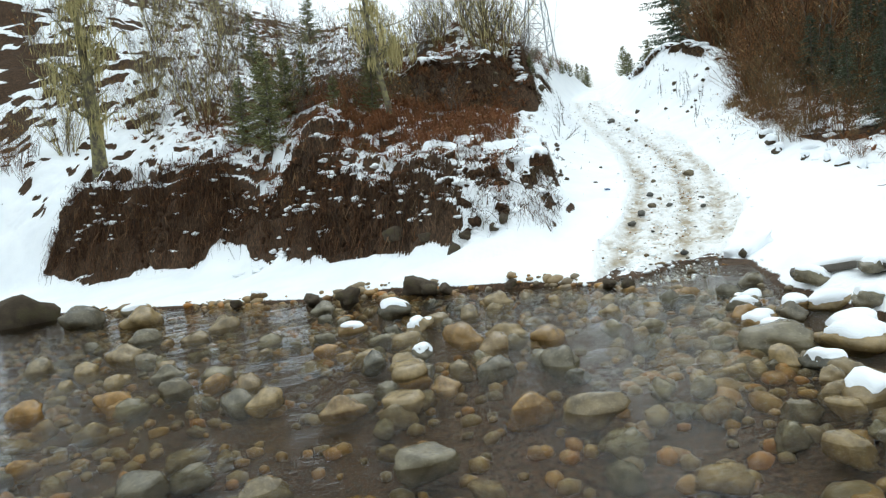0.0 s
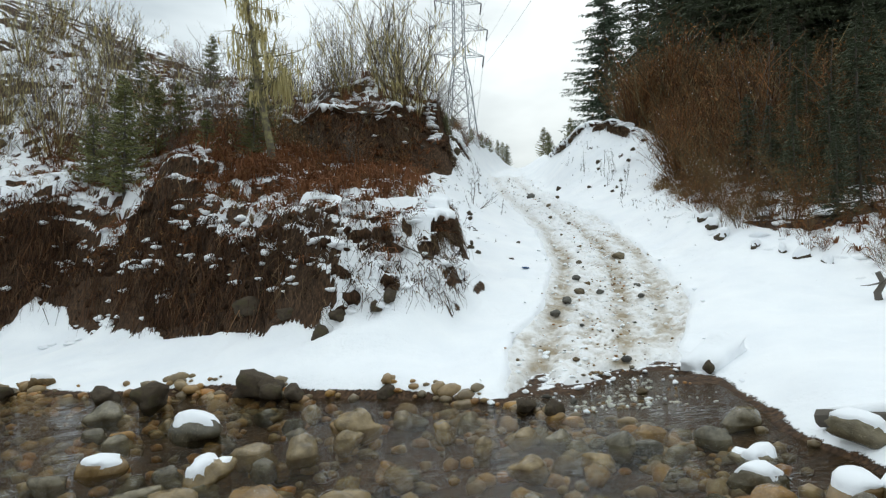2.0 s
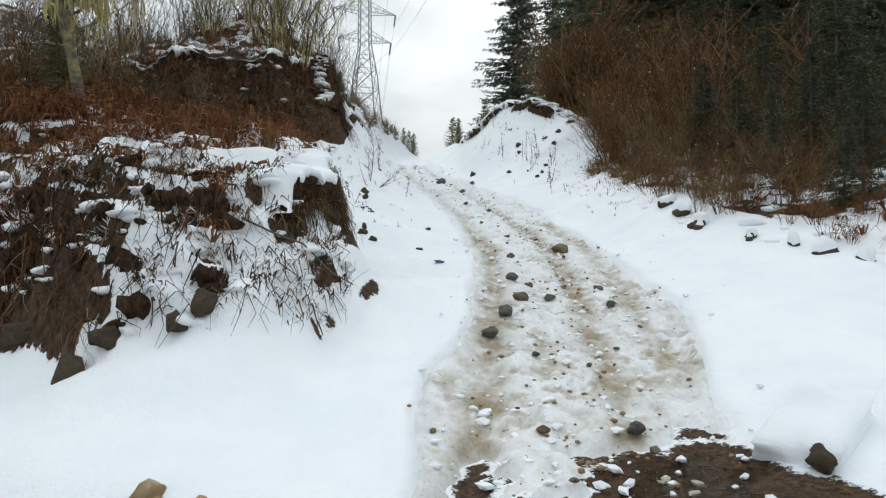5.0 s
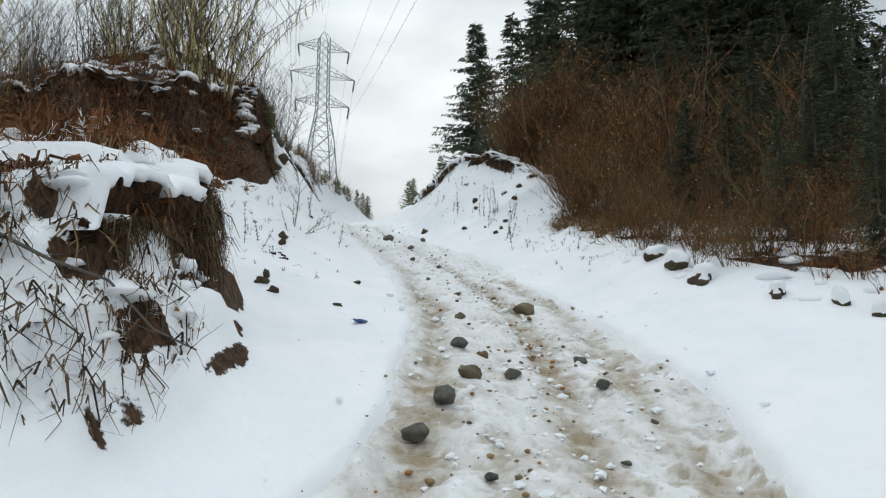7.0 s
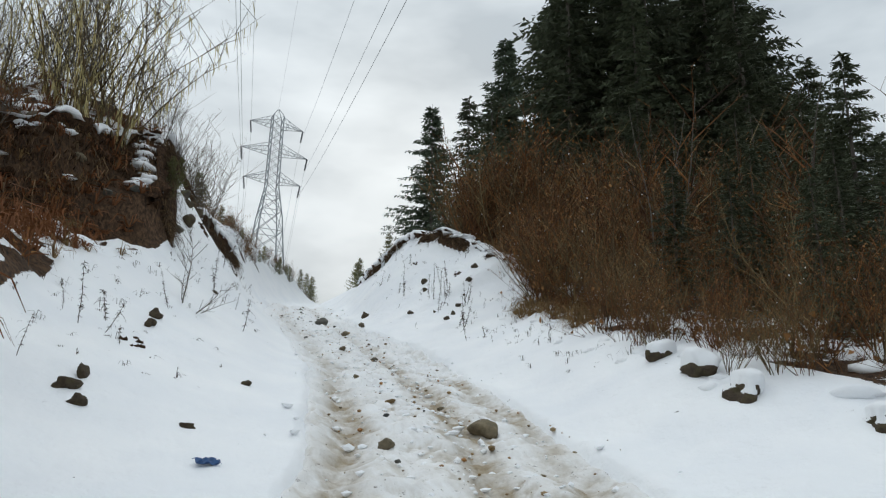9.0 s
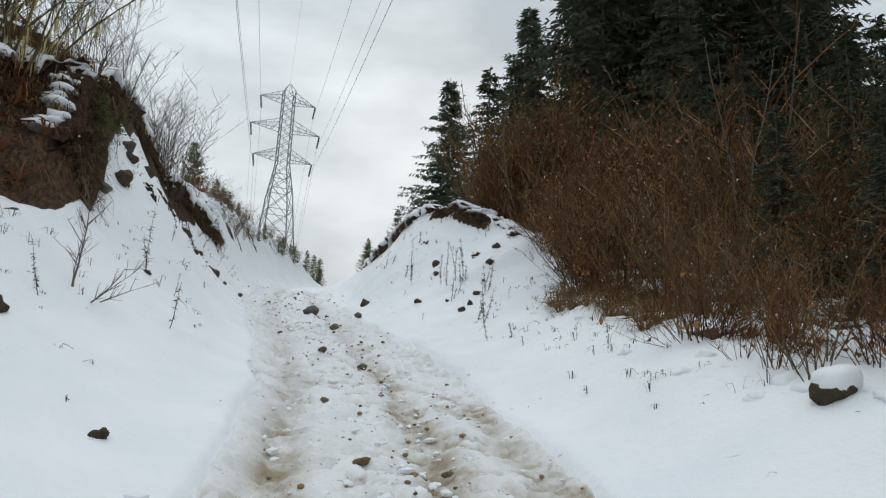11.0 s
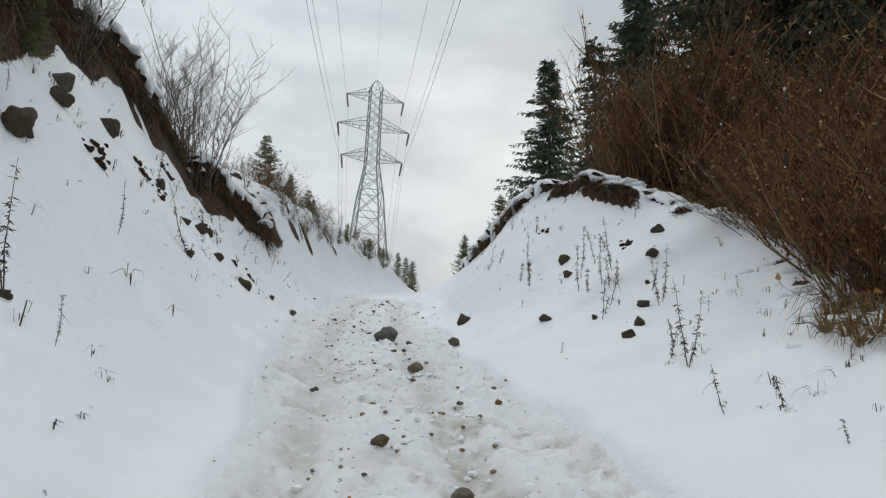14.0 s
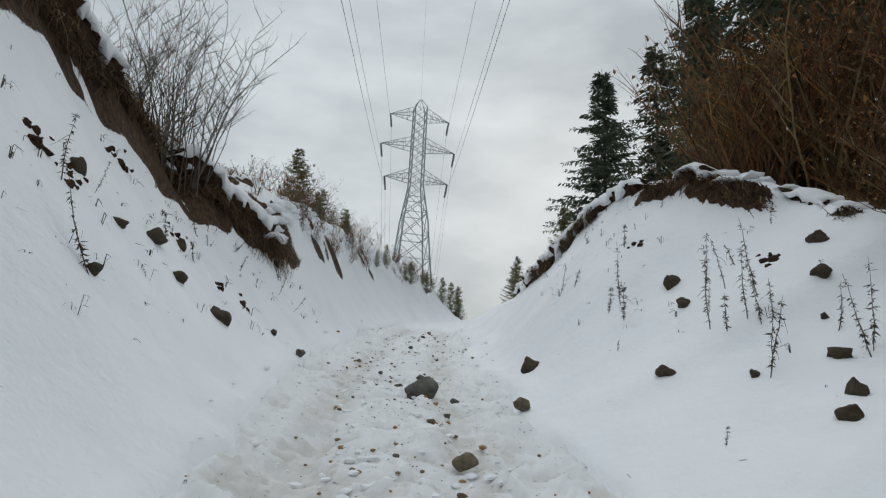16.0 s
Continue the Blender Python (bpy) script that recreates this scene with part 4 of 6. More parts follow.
BARK = m_plain("grey_bark", (0.07, 0.06, 0.05), (0.17, 0.15, 0.125), 5, 0.9, (1, 1, 0.3))
TWIG_BROWN = m_strand("red_brown_twigs", (0.022, 0.012, 0.008), (0.12, 0.052, 0.02), (0.035, 0.02, 0.012), (0.32, 0.135, 0.043), (0.05, 0.026, 0.014), (0.22, 0.095, 0.034), (0.028, 0.017, 0.011), (0.42, 0.23, 0.09))
TWIG_OLIVE = m_strand("olive_twigs", (0.05, 0.035, 0.02), (0.22, 0.15, 0.065), (0.09, 0.065, 0.035), (0.36, 0.27, 0.13))
TWIG_GREY = m_plain("grey_twigs", (0.06, 0.05, 0.042), (0.17, 0.145, 0.115), 4)
LICHEN = m_plain("yellow_lichen", (0.30, 0.25, 0.10), (0.62, 0.53, 0.26), 1.5)
NEEDLE_DARK = m_plain("dark_needles", (0.028, 0.039, 0.024), (0.15, 0.17, 0.098), 0.8, own=0.3)
NEEDLE_FIR = m_plain("fir_needles", (0.05, 0.07, 0.048), (0.13, 0.16, 0.105), 0.8)
NEEDLE_YOUNG = m_plain("young_needles", (0.085, 0.105, 0.038), (0.29, 0.28, 0.11), 2, own=0.3)
STRAW = m_plain("dead_grass", (0.11, 0.065, 0.025), (0.27, 0.175, 0.075), 5)
THATCH = m_strand("hanging_roots", (0.02, 0.012, 0.008), (0.14, 0.085, 0.045), (0.035, 0.02, 0.012), (0.32, 0.21, 0.11))
FERN = m_plain("dead_fern", (0.05, 0.02, 0.01), (0.29, 0.115, 0.04), 1.0)
WALL_FERN = m_strand("wall_fern", (0.015, 0.009, 0.006), (0.11, 0.05, 0.022), (0.02, 0.012, 0.008), (0.19, 0.088, 0.037), (0.035, 0.02, 0.012), (0.27, 0.155, 0.078))
DEAD_LEAF = m_plain("dead_leaf", (0.11, 0.045, 0.015), (0.44, 0.22, 0.07), 1.2, own=0.5)
WEED = m_plain("dry_weed", (0.035, 0.027, 0.02), (0.10, 0.075, 0.05), 6)


def sway(p, d, length, n, rng, bend=0.15, lift=0.0):
    """A wandering line of n + 1 places from p towards d."""
    pts, q, d = [Vector(p)], Vector(p), Vector(d).normalized()
    for _ in range(n):
        d = (d + Vector((rng.gauss(0, bend), rng.gauss(0, bend), rng.gauss(0, bend) + lift))).normalized()
        q = q + d * (length / n)
        pts.append(q.copy())
    return pts


def shrub(name, seed, height, spread, stems, boughs, twigs, stem_mat, twig_mat, r=0.022, lichen=0, leaves=0, low=1.2, snowy=0):
    """A bare many-stemmed shrub: stems, twigs, and lichen or dead leaves where it has them. Built round the origin."""
    rng = random.Random(seed)
    top = new(name)
    a, b, c, flecks = Soup(), Soup(), Soup(), Soup()
    for _ in range(stems):
        th, out = rng.uniform(0, 6.283), abs(rng.gauss(0, spread))
        base = (math.cos(th) * 0.12 * height * rng.random(), math.sin(th) * 0.12 * height * rng.random(), -0.15)
        h = height * rng.uniform(0.55, 1.05)
        pts = sway(base, (math.cos(th) * out, math.sin(th) * out, 1), h, 6, rng, 0.10, 0.03)
        rr = r * rng.uniform(0.6, 1.2)
        if stems < 9:
            one = Soup()
            one.tube(pts, [rr * (1 - 0.14 * i) for i in range(7)], 7)
            one.out("stem", stem_mat, top, "", True)
        else:
            a.tube(pts, [rr * (1 - 0.14 * i) for i in range(7)], 4)
        for _ in range(boughs):
            f = rng.uniform(low, 5.8)
            i = int(f)
            p = pts[i].lerp(pts[i + 1], f - i)
            ang = rng.uniform(0, 6.283)
            q = sway(p, (math.cos(ang) * 0.8, math.sin(ang) * 0.8, 0.9), height * rng.uniform(0.12, 0.28), 3, rng, 0.14, 0.06)
            b.tube([q[0], q[2], q[3]], [rr * 0.48, rr * 0.32, rr * 0.12], 3)
            if snowy == 1 and rng.random() < 0.009:
                p3, w3 = q[1], rng.uniform(0.015, 0.04)
                flecks.tube([p3, p3.lerp(q[2], 0.12) + Vector((0, 0, 0.02)), p3.lerp(q[2], 0.25)], [w3 * 0.3, w3, w3 * 0.3], 5)
            if snowy == 2:
                up = Vector((0, 0, rr * 0.5))
                flecks.tube([q[0] + up, q[1] + up, q[2] + up, q[3]], [rr * 0.5, rr * rng.uniform(0.5, 1.0), rr * 0.5, rr * 0.1], 5)
            for _ in range(twigs):
                f2 = rng.uniform(0.4, 2.9)
                j = int(f2)
                p2 = q[j].lerp(q[j + 1], f2 - j)
                a2 = rng.uniform(0, 6.283)
                e = p2 + Vector((math.cos(a2) * 0.6, math.sin(a2) * 0.6, rng.uniform(0.2, 1.0))).normalized() * height * rng.uniform(0.04, 0.10)
                w2 = Vector((rng.gauss(0, 1), rng.gauss(0, 1), 0.3)).normalized() * rr * 0.26
                b.quad(p2 - w2, p2 + w2, e + w2 * 0.4, e - w2 * 0.4)
                if leaves and rng.random() < leaves:
                    w = Vector((rng.gauss(0, 1), rng.gauss(0, 1), rng.gauss(0, 1))).normalized() * rng.uniform(0.04, 0.085)
                    c.quad(e, e + w + Vector((0.02, 0, -0.03)), e + w * 1.4 + Vector((w.y, -w.x, -0.06)) * 0.8, e + Vector((w.y, -w.x, -0.07)))
            if lichen and rng.random() < lichen:
                for _ in range(5):
                    p3 = q[rng.randrange(4)]
                    drop = rng.uniform(0.12, 0.42)
                    w = Vector((rng.gauss(0, 1), rng.gauss(0, 1), 0)).normalized() * 0.011
                    m = p3 + Vector((rng.gauss(0, 0.03), rng.gauss(0, 0.03), -drop * 0.5))
                    c.quad(p3 - w * 0.4, p3 + w * 0.4, m + w, m - w)
                    c.blade(m - w, m + w, p3 + Vector((rng.gauss(0, 0.04), rng.gauss(0, 0.04), -drop)))
        if lichen:
            for _ in range(int(42 * lichen)):
                f = rng.uniform(0.4, 5.5)
                i = int(f)
                p3 = pts[i].lerp(pts[i + 1], f - i)
                drop = rng.uniform(0.2, 0.7)
                w = Vector((rng.gauss(0, 1), rng.gauss(0, 1), 0)).normalized() * 0.012
                c.blade(p3 - w, p3 + w, p3 + Vector((rng.gauss(0, 0.05), rng.gauss(0, 0.05), -drop)))
    if a.co:
        a.out("stem_clump", stem_mat, top)["kind"] = "stuff"
    b.out("branchwork", twig_mat, top)["kind"] = "stuff"
    if flecks.co:
        flecks.out("caught_snow", SNOW, top, "scraps of snow caught in the forks", True)["kind"] = "stuff"
    if c.co:
        c.out("lichen_curtain" if lichen else "leaf_litter", LICHEN if lichen else DEAD_LEAF, top, "hanging yellow lichen" if lichen else "few withered leaves")["kind"] = "stuff"
    return top


def conifer(name, seed, height, radius, gap, needle, droop=0.35, dense=1.0, bare=0.08):
    """A conifer: tapered trunk and whorls of drooping boughs carrying sprays. Built round the origin."""
    rng = random.Random(seed)
    top = new(name)
    t, c = Soup(), Soup()
    lean = rng.gauss(0, 0.01)
    t.tube([(lean * height * f, 0, height * f - (0.3 if f == 0 else 0)) for f in (0, 0.25, 0.5, 0.75, 1.0)], [height * 0.014 * k for k in (1, 0.8, 0.55, 0.3, 0.05)], 7)
    z = height * bare
    while z < height * 0.985:
        f = z / height
        reach = radius * (1 - f) ** 0.75 * rng.uniform(0.75, 1.1) + 0.03 * height * (1 - f) + 0.06
        for k in range(rng.randint(5, 7)):
            th = rng.uniform(0, 6.283)
            ln = reach * rng.uniform(0.65, 1.12)
            out = Vector((math.cos(th), math.sin(th), 0))
            zj = z + gap * rng.uniform(-0.5, 0.5)
            pts = [Vector((lean * z, 0, zj)) + out * ln * u + Vector((0, 0, ln * (0.10 * u - droop * u * u + 0.12 * u ** 4))) for u in (0, 0.33, 0.66, 1.0)]
            t.tube([pts[0], pts[2], pts[3]], [height * 0.0022 * (1 - f) + 0.004, 0.005, 0.002], 3)
            side = Vector((-out.y, out.x, 0))
            n = max(3, int(dense * (3 + ln / (0.045 * height ** 0.75))))
            for i in range(n):
                u = (i + 0.6 + rng.random() * 0.5) / (n + 0.4)
                j = min(2, int(u * 3))
                p = pts[j].lerp(pts[j + 1], u * 3 - j)
                spray = max(gap, 0.024 * height if height > 10 else 0) * rng.uniform(0.85, 1.65) * (1.1 - 0.4 * u)
                for sgn in (-1, 1):
                    d = (side * sgn * rng.uniform(0.6, 1.0) + out * rng.uniform(0.3, 0.8) + Vector((0, 0, rng.uniform(-0.55, 0.05)))).normalized()
                    w = (out * 0.7 + Vector((0, 0, rng.uniform(-0.6, 0.6)))).normalized() * spray * 0.16
                    c.quad(p, p + d * spray * 0.45 + w, p + d * spray, p + d * spray * 0.5 - w)
                if rng.random() < 0.6:
                    d = Vector((rng.gauss(0, 0.25), rng.gauss(0, 0.25), -1)).normalized()
                    c.blade(p - out * spray * 0.14, p + out * spray * 0.14, p + d * spray * 0.7 + out * spray * 0.3)
        z += gap * rng.uniform(0.75, 1.2)
    t.out("trunk", BARK, top)
    c.out("crown", needle, top)
    return top


def place(ob, m, scale=1.0, label="", category="", group="", first=False):
    """Sets a thing, or a copy of it, at a pose."""
    o = ob if first else copy_thing(ob, m)
    o.matrix_basis = m @ Matrix.Diagonal((scale, scale, scale, 1))
    return tagged(o, label, category, group)


class Stand:
    """Some built kinds, of which every one is set first and then copied."""

    def __init__(self, kinds):
        self.kinds, self.used = kinds, set()

    def set(self, x, y, scale, label, category, group, rng, sink=0.05, pick=None, lean=0.04, z=None):
        i = pick if pick is not None else len(self.used) if len(self.used) < len(self.kinds) else rng.randrange(len(self.kinds))
        zz = floor_z(x, y) if z is None else z
        m = Matrix.Translation((x, y, zz - sink)) @ Euler((rng.gauss(0, lean), rng.gauss(0, lean), rng.uniform(0, 6.283))).to_matrix().to_4x4()
        o = place(self.kinds[i], m, scale, label, category, group, i not in self.used)
        self.used.add(i)
        return o


# conifers on the right: x, y, height
rng = random.Random(21)
firs = Stand([conifer("fir_tree", 31 + i, 26, 7.2, 0.5, NEEDLE_FIR, 0.24, 1.5, 0.03) for i in range(2)])
hemlocks = Stand([conifer("hemlock_tree", 41 + i, 26, 8.0, 0.66, NEEDLE_DARK, 0.40, 1.05, 0.02) for i in range(4)])
for i, (x, y, h) in enumerate(((35.0, 90, 28), (39.5, 80, 34))):
    firs.set(x, y, h / 26, "tall green fir standing behind the snow ridge", "fir tree", "conifers on the ridge", rng, 0.3, i, 0.01)
for x, y, h in ((33, 76, 24), (28.5, 58, 17), (31, 54, 31), (34.5, 51, 31), (38, 48, 29), (41, 45, 21), (43.5, 42, 13), (46, 38, 11), (36, 60, 30), (41, 54, 28), (30, 64, 20), (46, 46, 14), (36, 42, 21), (31, 46, 20), (38, 36, 10), (42, 33, 7), (35, 32, 7), (48, 31, 7), (30.5, 38, 10), (52, 40, 8), (46, 60, 28), (29, 51, 22), (33, 47, 24), (36.5, 46, 26), (40, 41, 16), (33, 57, 30), (36, 55, 33), (32.5, 50, 27), (39, 51, 30), (43, 47, 19), (40, 46, 27), (47, 42, 11), (37, 66, 32), (41, 62, 31), (14.6, 20.2, 3.0), (15.0, 22.6, 3.3), (15.8, 25.2, 3.6), (16.4, 27.6, 4.0), (16.0, 21.0, 3.6), (17.0, 23.6, 4.2), (15.2, 18.0, 2.9), (17.6, 26.2, 4.4), (24.5, 29, 6.9), (22.5, 25.5, 6.1), (26.5, 31.5, 8.8), (23.5, 35, 8), (26, 26, 8.1), (22, 21, 6.1), (25, 21.5, 7.3), (28, 35, 9.5), (21.5, 29.5, 5.2), (30, 29, 10.5), (20.5, 17, 5.6), (17.4, 20, 5.2), (18.8, 24.5, 6.5), (16.8, 16.4, 4.8), (19.6, 28.4, 6.5), (26, 40, 10), (24.5, 17, 7.3)):
    hemlocks.set(x, y, h / 26, "dark drooping conifer in the dense wood", "conifer", "conifers of the wood", rng, 0.3, lean=0.012)

# the thicket along the right verge
thicket = Stand([shrub("thicket_shrub", 60 + i, 5.0, 0.5, 15, 8, 2, (TWIG_BROWN, TWIG_OLIVE, TWIG_BROWN)[i % 3], (TWIG_BROWN, TWIG_BROWN, TWIG_OLIVE, TWIG_BROWN, TWIG_OLIVE)[i], 0.028, 0, 0.9, 1.1, 1) for i in range(5)])
count = 0
while count < 215:
    y = 13 + 36 * rng.random() ** 0.8
    edge_x = float(THICKET_X(y))
    x = edge_x + (0.15 if y < 28 else 1.0) + rng.random() ** 1.4 * (6.0 if y < 26 else 9 if y < 36 else 12)
    near = x - edge_x
    if y > 41 and x < 19.3 + 0.5 * (y - 43):
        continue
    sc = rng.uniform(0.65, 1.15) * (0.46 + 0.75 * min(1, near / 5.0)) * float(np.interp(y, (18, 24, 30, 36), (0.42, 0.5, 0.78, 1.0)))
    thicket.set(x, y, sc, "leafless red-brown shrub in the dense thicket", "shrub", "shrubs of the thicket", rng, 0.05, lean=0.16)
    count += 1
for n in range(28):
    y = rng.uniform(41.5, 50)
    k = rng.random()
    thicket.set(18.9 + 0.5 * (y - 43) + 5 * k, y, rng.uniform(0.65, 0.85) + 0.6 * k, "leafless red-brown shrub behind the snow mound", "shrub", "shrubs of the thicket", rng, 0.05, lean=0.1)
for n in range(26):
    y, k = rng.uniform(41.3, 44.5), rng.random()
    thicket.set(16.35 + 0.6 * (y - 41.5) + (0.25 + 1.15 * k) * (2.86 + 0.24 * (y - 41.5)), y, rng.uniform(0.6, 0.8) + 0.8 * k, "tall leafless red-brown shrub behind the snow mound", "shrub", "shrubs of the thicket", rng, 0.05, lean=0.1)
tall_bare = Stand([shrub("bare_alder", 80 + i, 7.0, 0.16, 4, 10, 4, BARK, TWIG_BROWN, 0.04) for i in range(2)])
for x, y in ((17.5, 30), (20, 26), (22, 33), (21.5, 40)):
    tall_bare.set(x, y, rng.uniform(0.8, 1.15), "slender bare grey alder rising above the thicket", "tree", "bare alders", rng, 0.1, lean=0.05)

# shrubs and trees on the left bank
mossy = Stand([shrub("mossy_shrub", 100 + i, 5.2, 0.33, 22, 9, 4, TWIG_OLIVE, TWIG_GREY, 0.022, 0.6) for i in range(2)])
for x, y, sc, i in ((3.1, 33.0, 1.25, 0), (2.5, 33.3, 1.1, 1), (0.4, 34.8, 0.85, 1), (-3.2, 33.4, 0.8, 0), (-8.2, 33.2, 0.9, 1), (-12.6, 34.5, 1.1, 0)):
    mossy.set(x, y, sc, "bare willow clump hung with yellow-green lichen", "shrub", "lichen-hung shrubs", rng, 0.05, i)
greys = Stand([shrub("bare_shrub", 120 + i, 3.6, 0.30, 15, 8, 4, TWIG_GREY, TWIG_GREY, 0.016) for i in range(3)])
for x, y, sc in ((6.0, 43.0, 1.25), (6.2, 43.3, 1.1), (5.6, 42.6, 0.9), (5.2, 42.0, 0.7), (-9.4, 46.5, 1.1), (-5.5, 33, 0.8), (-7.5, 36, 0.9), (-2.5, 38, 0.9), (-12, 40, 1.0), (3.6, 36.5, 0.8), (0.5, 37.5, 1.0), (-4, 41, 1.0), (-14, 48, 1.2), (4.4, 34.2, 0.7), (4.9, 36.8, 0.7), (-6.4, 30, 0.6), (-10.5, 33, 0.7), (4.4, 38.5, 0.8), (-3.4, 31, 0.6), (-0.8, 31.2, 0.5), (-16, 40, 1.0), (2.0, 36.0, 0.9), (-1.2, 33.6, 0.8), (-0.6, 35.2, 1.2), (1.8, 35.0, 1.0), (-2.2, 34.6, 1.0), (-6.6, 38, 1.3), (-4.8, 36.4, 1.1)):
    greys.set(x, y, sc, "leafless grey shrub on the snowy bank", "shrub", "bare shrubs on the bank", rng, 0.05, int(abs(x * 10)) % 3)
hill_brush = Stand([shrub("hill_shrub", 130 + i, 2.6, 0.34, 11, 6, 3, (TWIG_GREY, TWIG_OLIVE, TWIG_BROWN)[i], (TWIG_GREY, TWIG_OLIVE, TWIG_BROWN)[i], 0.014, 0, 0.2) for i in range(3)])
for n in range(130):
    y = 27 + 36 * rng.random() ** 1.2
    x = rng.uniform(-14 - (y - 27) * 0.3, 1.5)
    if y < float(BANK_FOOT(x)) + 5 or (x > -3 and y > 45):
        continue
    hill_brush.set(x, y, rng.uniform(0.45, 1.15), "scrubby leafless shrub on the snowy hillside", "shrub", "scrub on the hillside", rng, 0.05, lean=0.1)
for x, y, sc in ((5.6, 57.5, 1.1), (6.3, 58.5, 1.2), (6.9, 60, 1.15), (7.5, 61, 1.2), (8.0, 62.5, 1.1), (6.6, 62, 1.3), (7.4, 64, 1.2), (8.6, 64.5, 0.9), (9.2, 66, 0.8), (7.0, 48.0, 0.45), (10.4, 64.5, 0.6), (11.4, 67.5, 0.6), (12.9, 70.5, 0.6), (14.0, 73, 0.6)):
    hill_brush.set(x, y, sc, "scrubby shrub on the ridge beside the track", "shrub", "scrub on the ridge", rng, 0.05, 1 + n % 2, 0.1)
for n in range(60):
    y = rng.uniform(48, 82)
    x = float(LFOOT_X(y)) + (float(LTOP_X(y)) - float(LFOOT_X(y))) * rng.uniform(0.1, 1.4)
    hill_brush.set(x, y, rng.uniform(0.25, 0.6), "low dark scrub in the snow of the far slope", "shrub", "scrub on the ridge", rng, 0.03, n % 3, 0.2)
for n in range(62):
    y = rng.uniform(33, 72)
    x = rng.uniform(-16 - 0.28 * y, -9 - 0.05 * y)
    hill_brush.set(x, y, rng.uniform(0.6, 1.6), "scrubby leafless shrub on the snowy hillside", "shrub", "scrub on the hillside", rng, 0.05, lean=0.1)
for x, y, sc in ((-21, 36, 0.9), (-18, 41, 1.0), (-24, 42, 1.1), (-20, 48, 1.2), (-15, 46, 1.1), (-26, 50, 1.2), (-16.5, 36.5, 0.8), (-17, 55, 1.3), (-22, 58, 1.3)):
    mossy.set(x, y, sc, "bare willow clump hung with yellow-green lichen", "shrub", "lichen-hung shrubs", rng, 0.05)
# two lichen-covered trees on the bank
def m_lichen_bark():
    n = Nodes("lichen_bark")
    bark = n.mix(n.noise(7, 5, 0.6, (1, 1, 0.25)), (0.07, 0.06, 0.045), (0.19, 0.165, 0.125))
    n.bump(n.noise(22, 5, 0.65, (1, 1, 0.3)), 0.8, 0.03)
    return n.done(n.mix(n.ramp(n.noise(3.2, 6, 0.65), (0.42, 0.0), (0.6, 1.0)), bark, n.mix(n.noise(15, 4), (0.22, 0.20, 0.08), (0.42, 0.38, 0.19))), 0.95, spec=0.2)


LICHEN_BARK = m_lichen_bark()


def old_alder(seed, height, r, limbs, lean):
    """An old bare alder: trunk, limbs that fork into twigs, and curtains of lichen."""
    rng = random.Random(seed)
    top = new("lichen_tree")
    t, b, c = Soup(), Soup(), Soup()
    pts = sway((0, 0, -0.3), (lean, 0.05, 1), height, 9, rng, 0.06, 0.02)
    t.tube(pts, [r * (1.25, 1.0, 0.92, 0.85, 0.75, 0.62, 0.5, 0.36, 0.22, 0.06)[i] for i in range(10)], 9)

    def hang(p, k, long):
        for _ in range(k):
            drop = rng.uniform(0.15, long)
            w = Vector((rng.gauss(0, 1), rng.gauss(0, 1), 0)).normalized() * rng.uniform(0.012, 0.035)
            q = p + Vector((rng.gauss(0, 0.1), rng.gauss(0, 0.1), rng.gauss(0, 0.05)))
            m = q + Vector((rng.gauss(0, 0.04), rng.gauss(0, 0.04), -drop * 0.5))
            c.quad(q - w * 0.5, q + w * 0.5, m + w, m - w)
            c.blade(m - w, m + w, q + Vector((rng.gauss(0, 0.06), rng.gauss(0, 0.06), -drop)))

    for i in range(limbs):
        f = 2.0 + 6.6 * (i + rng.random()) / limbs
        k = int(f)
        p = pts[k].lerp(pts[k + 1], f - k)
        th = rng.uniform(0, 6.283)
        limb = sway(p, (math.cos(th), math.sin(th), rng.uniform(0.2, 0.9)), height * rng.uniform(0.16, 0.34) * (1.15 - 0.07 * f), 5, rng, 0.2, 0.05)
        lr = r * 0.3 * (1.1 - 0.08 * f)
        b.tube(limb, [lr, lr * 0.8, lr * 0.6, lr * 0.42, lr * 0.25, lr * 0.08], 5)
        hang(limb[rng.randrange(1, 5)], 12, 1.1)
        hang(pts[min(9, k + 1)], 8, 0.8)
        for _ in range(7):
            g = rng.uniform(0.8, 4.8)
            j = int(g)
            q0 = limb[j].lerp(limb[j + 1], g - j)
            a1 = rng.uniform(0, 6.283)
            tw = sway(q0, (math.cos(a1), math.sin(a1), rng.uniform(-0.2, 0.9)), height * rng.uniform(0.05, 0.13), 3, rng, 0.25)
            b.tube(tw, [lr * 0.28, lr * 0.2, lr * 0.13, lr * 0.05], 3)
            hang(tw[1], 3, 0.7)
            for _ in range(4):
                e = tw[rng.randrange(1, 4)]
                d = Vector((rng.gauss(0, 1), rng.gauss(0, 1), rng.gauss(0.3, 0.7))).normalized()
                b.tube([e, e + d * height * rng.uniform(0.02, 0.05)], [lr * 0.1, lr * 0.04], 3)
    t.out("trunk", LICHEN_BARK, top, "", True)
    b.out("branchwork", LICHEN_BARK, top)["kind"] = "stuff"
    c.out("lichen_curtain", LICHEN, top, "hanging yellow lichen")["kind"] = "stuff"
    return top


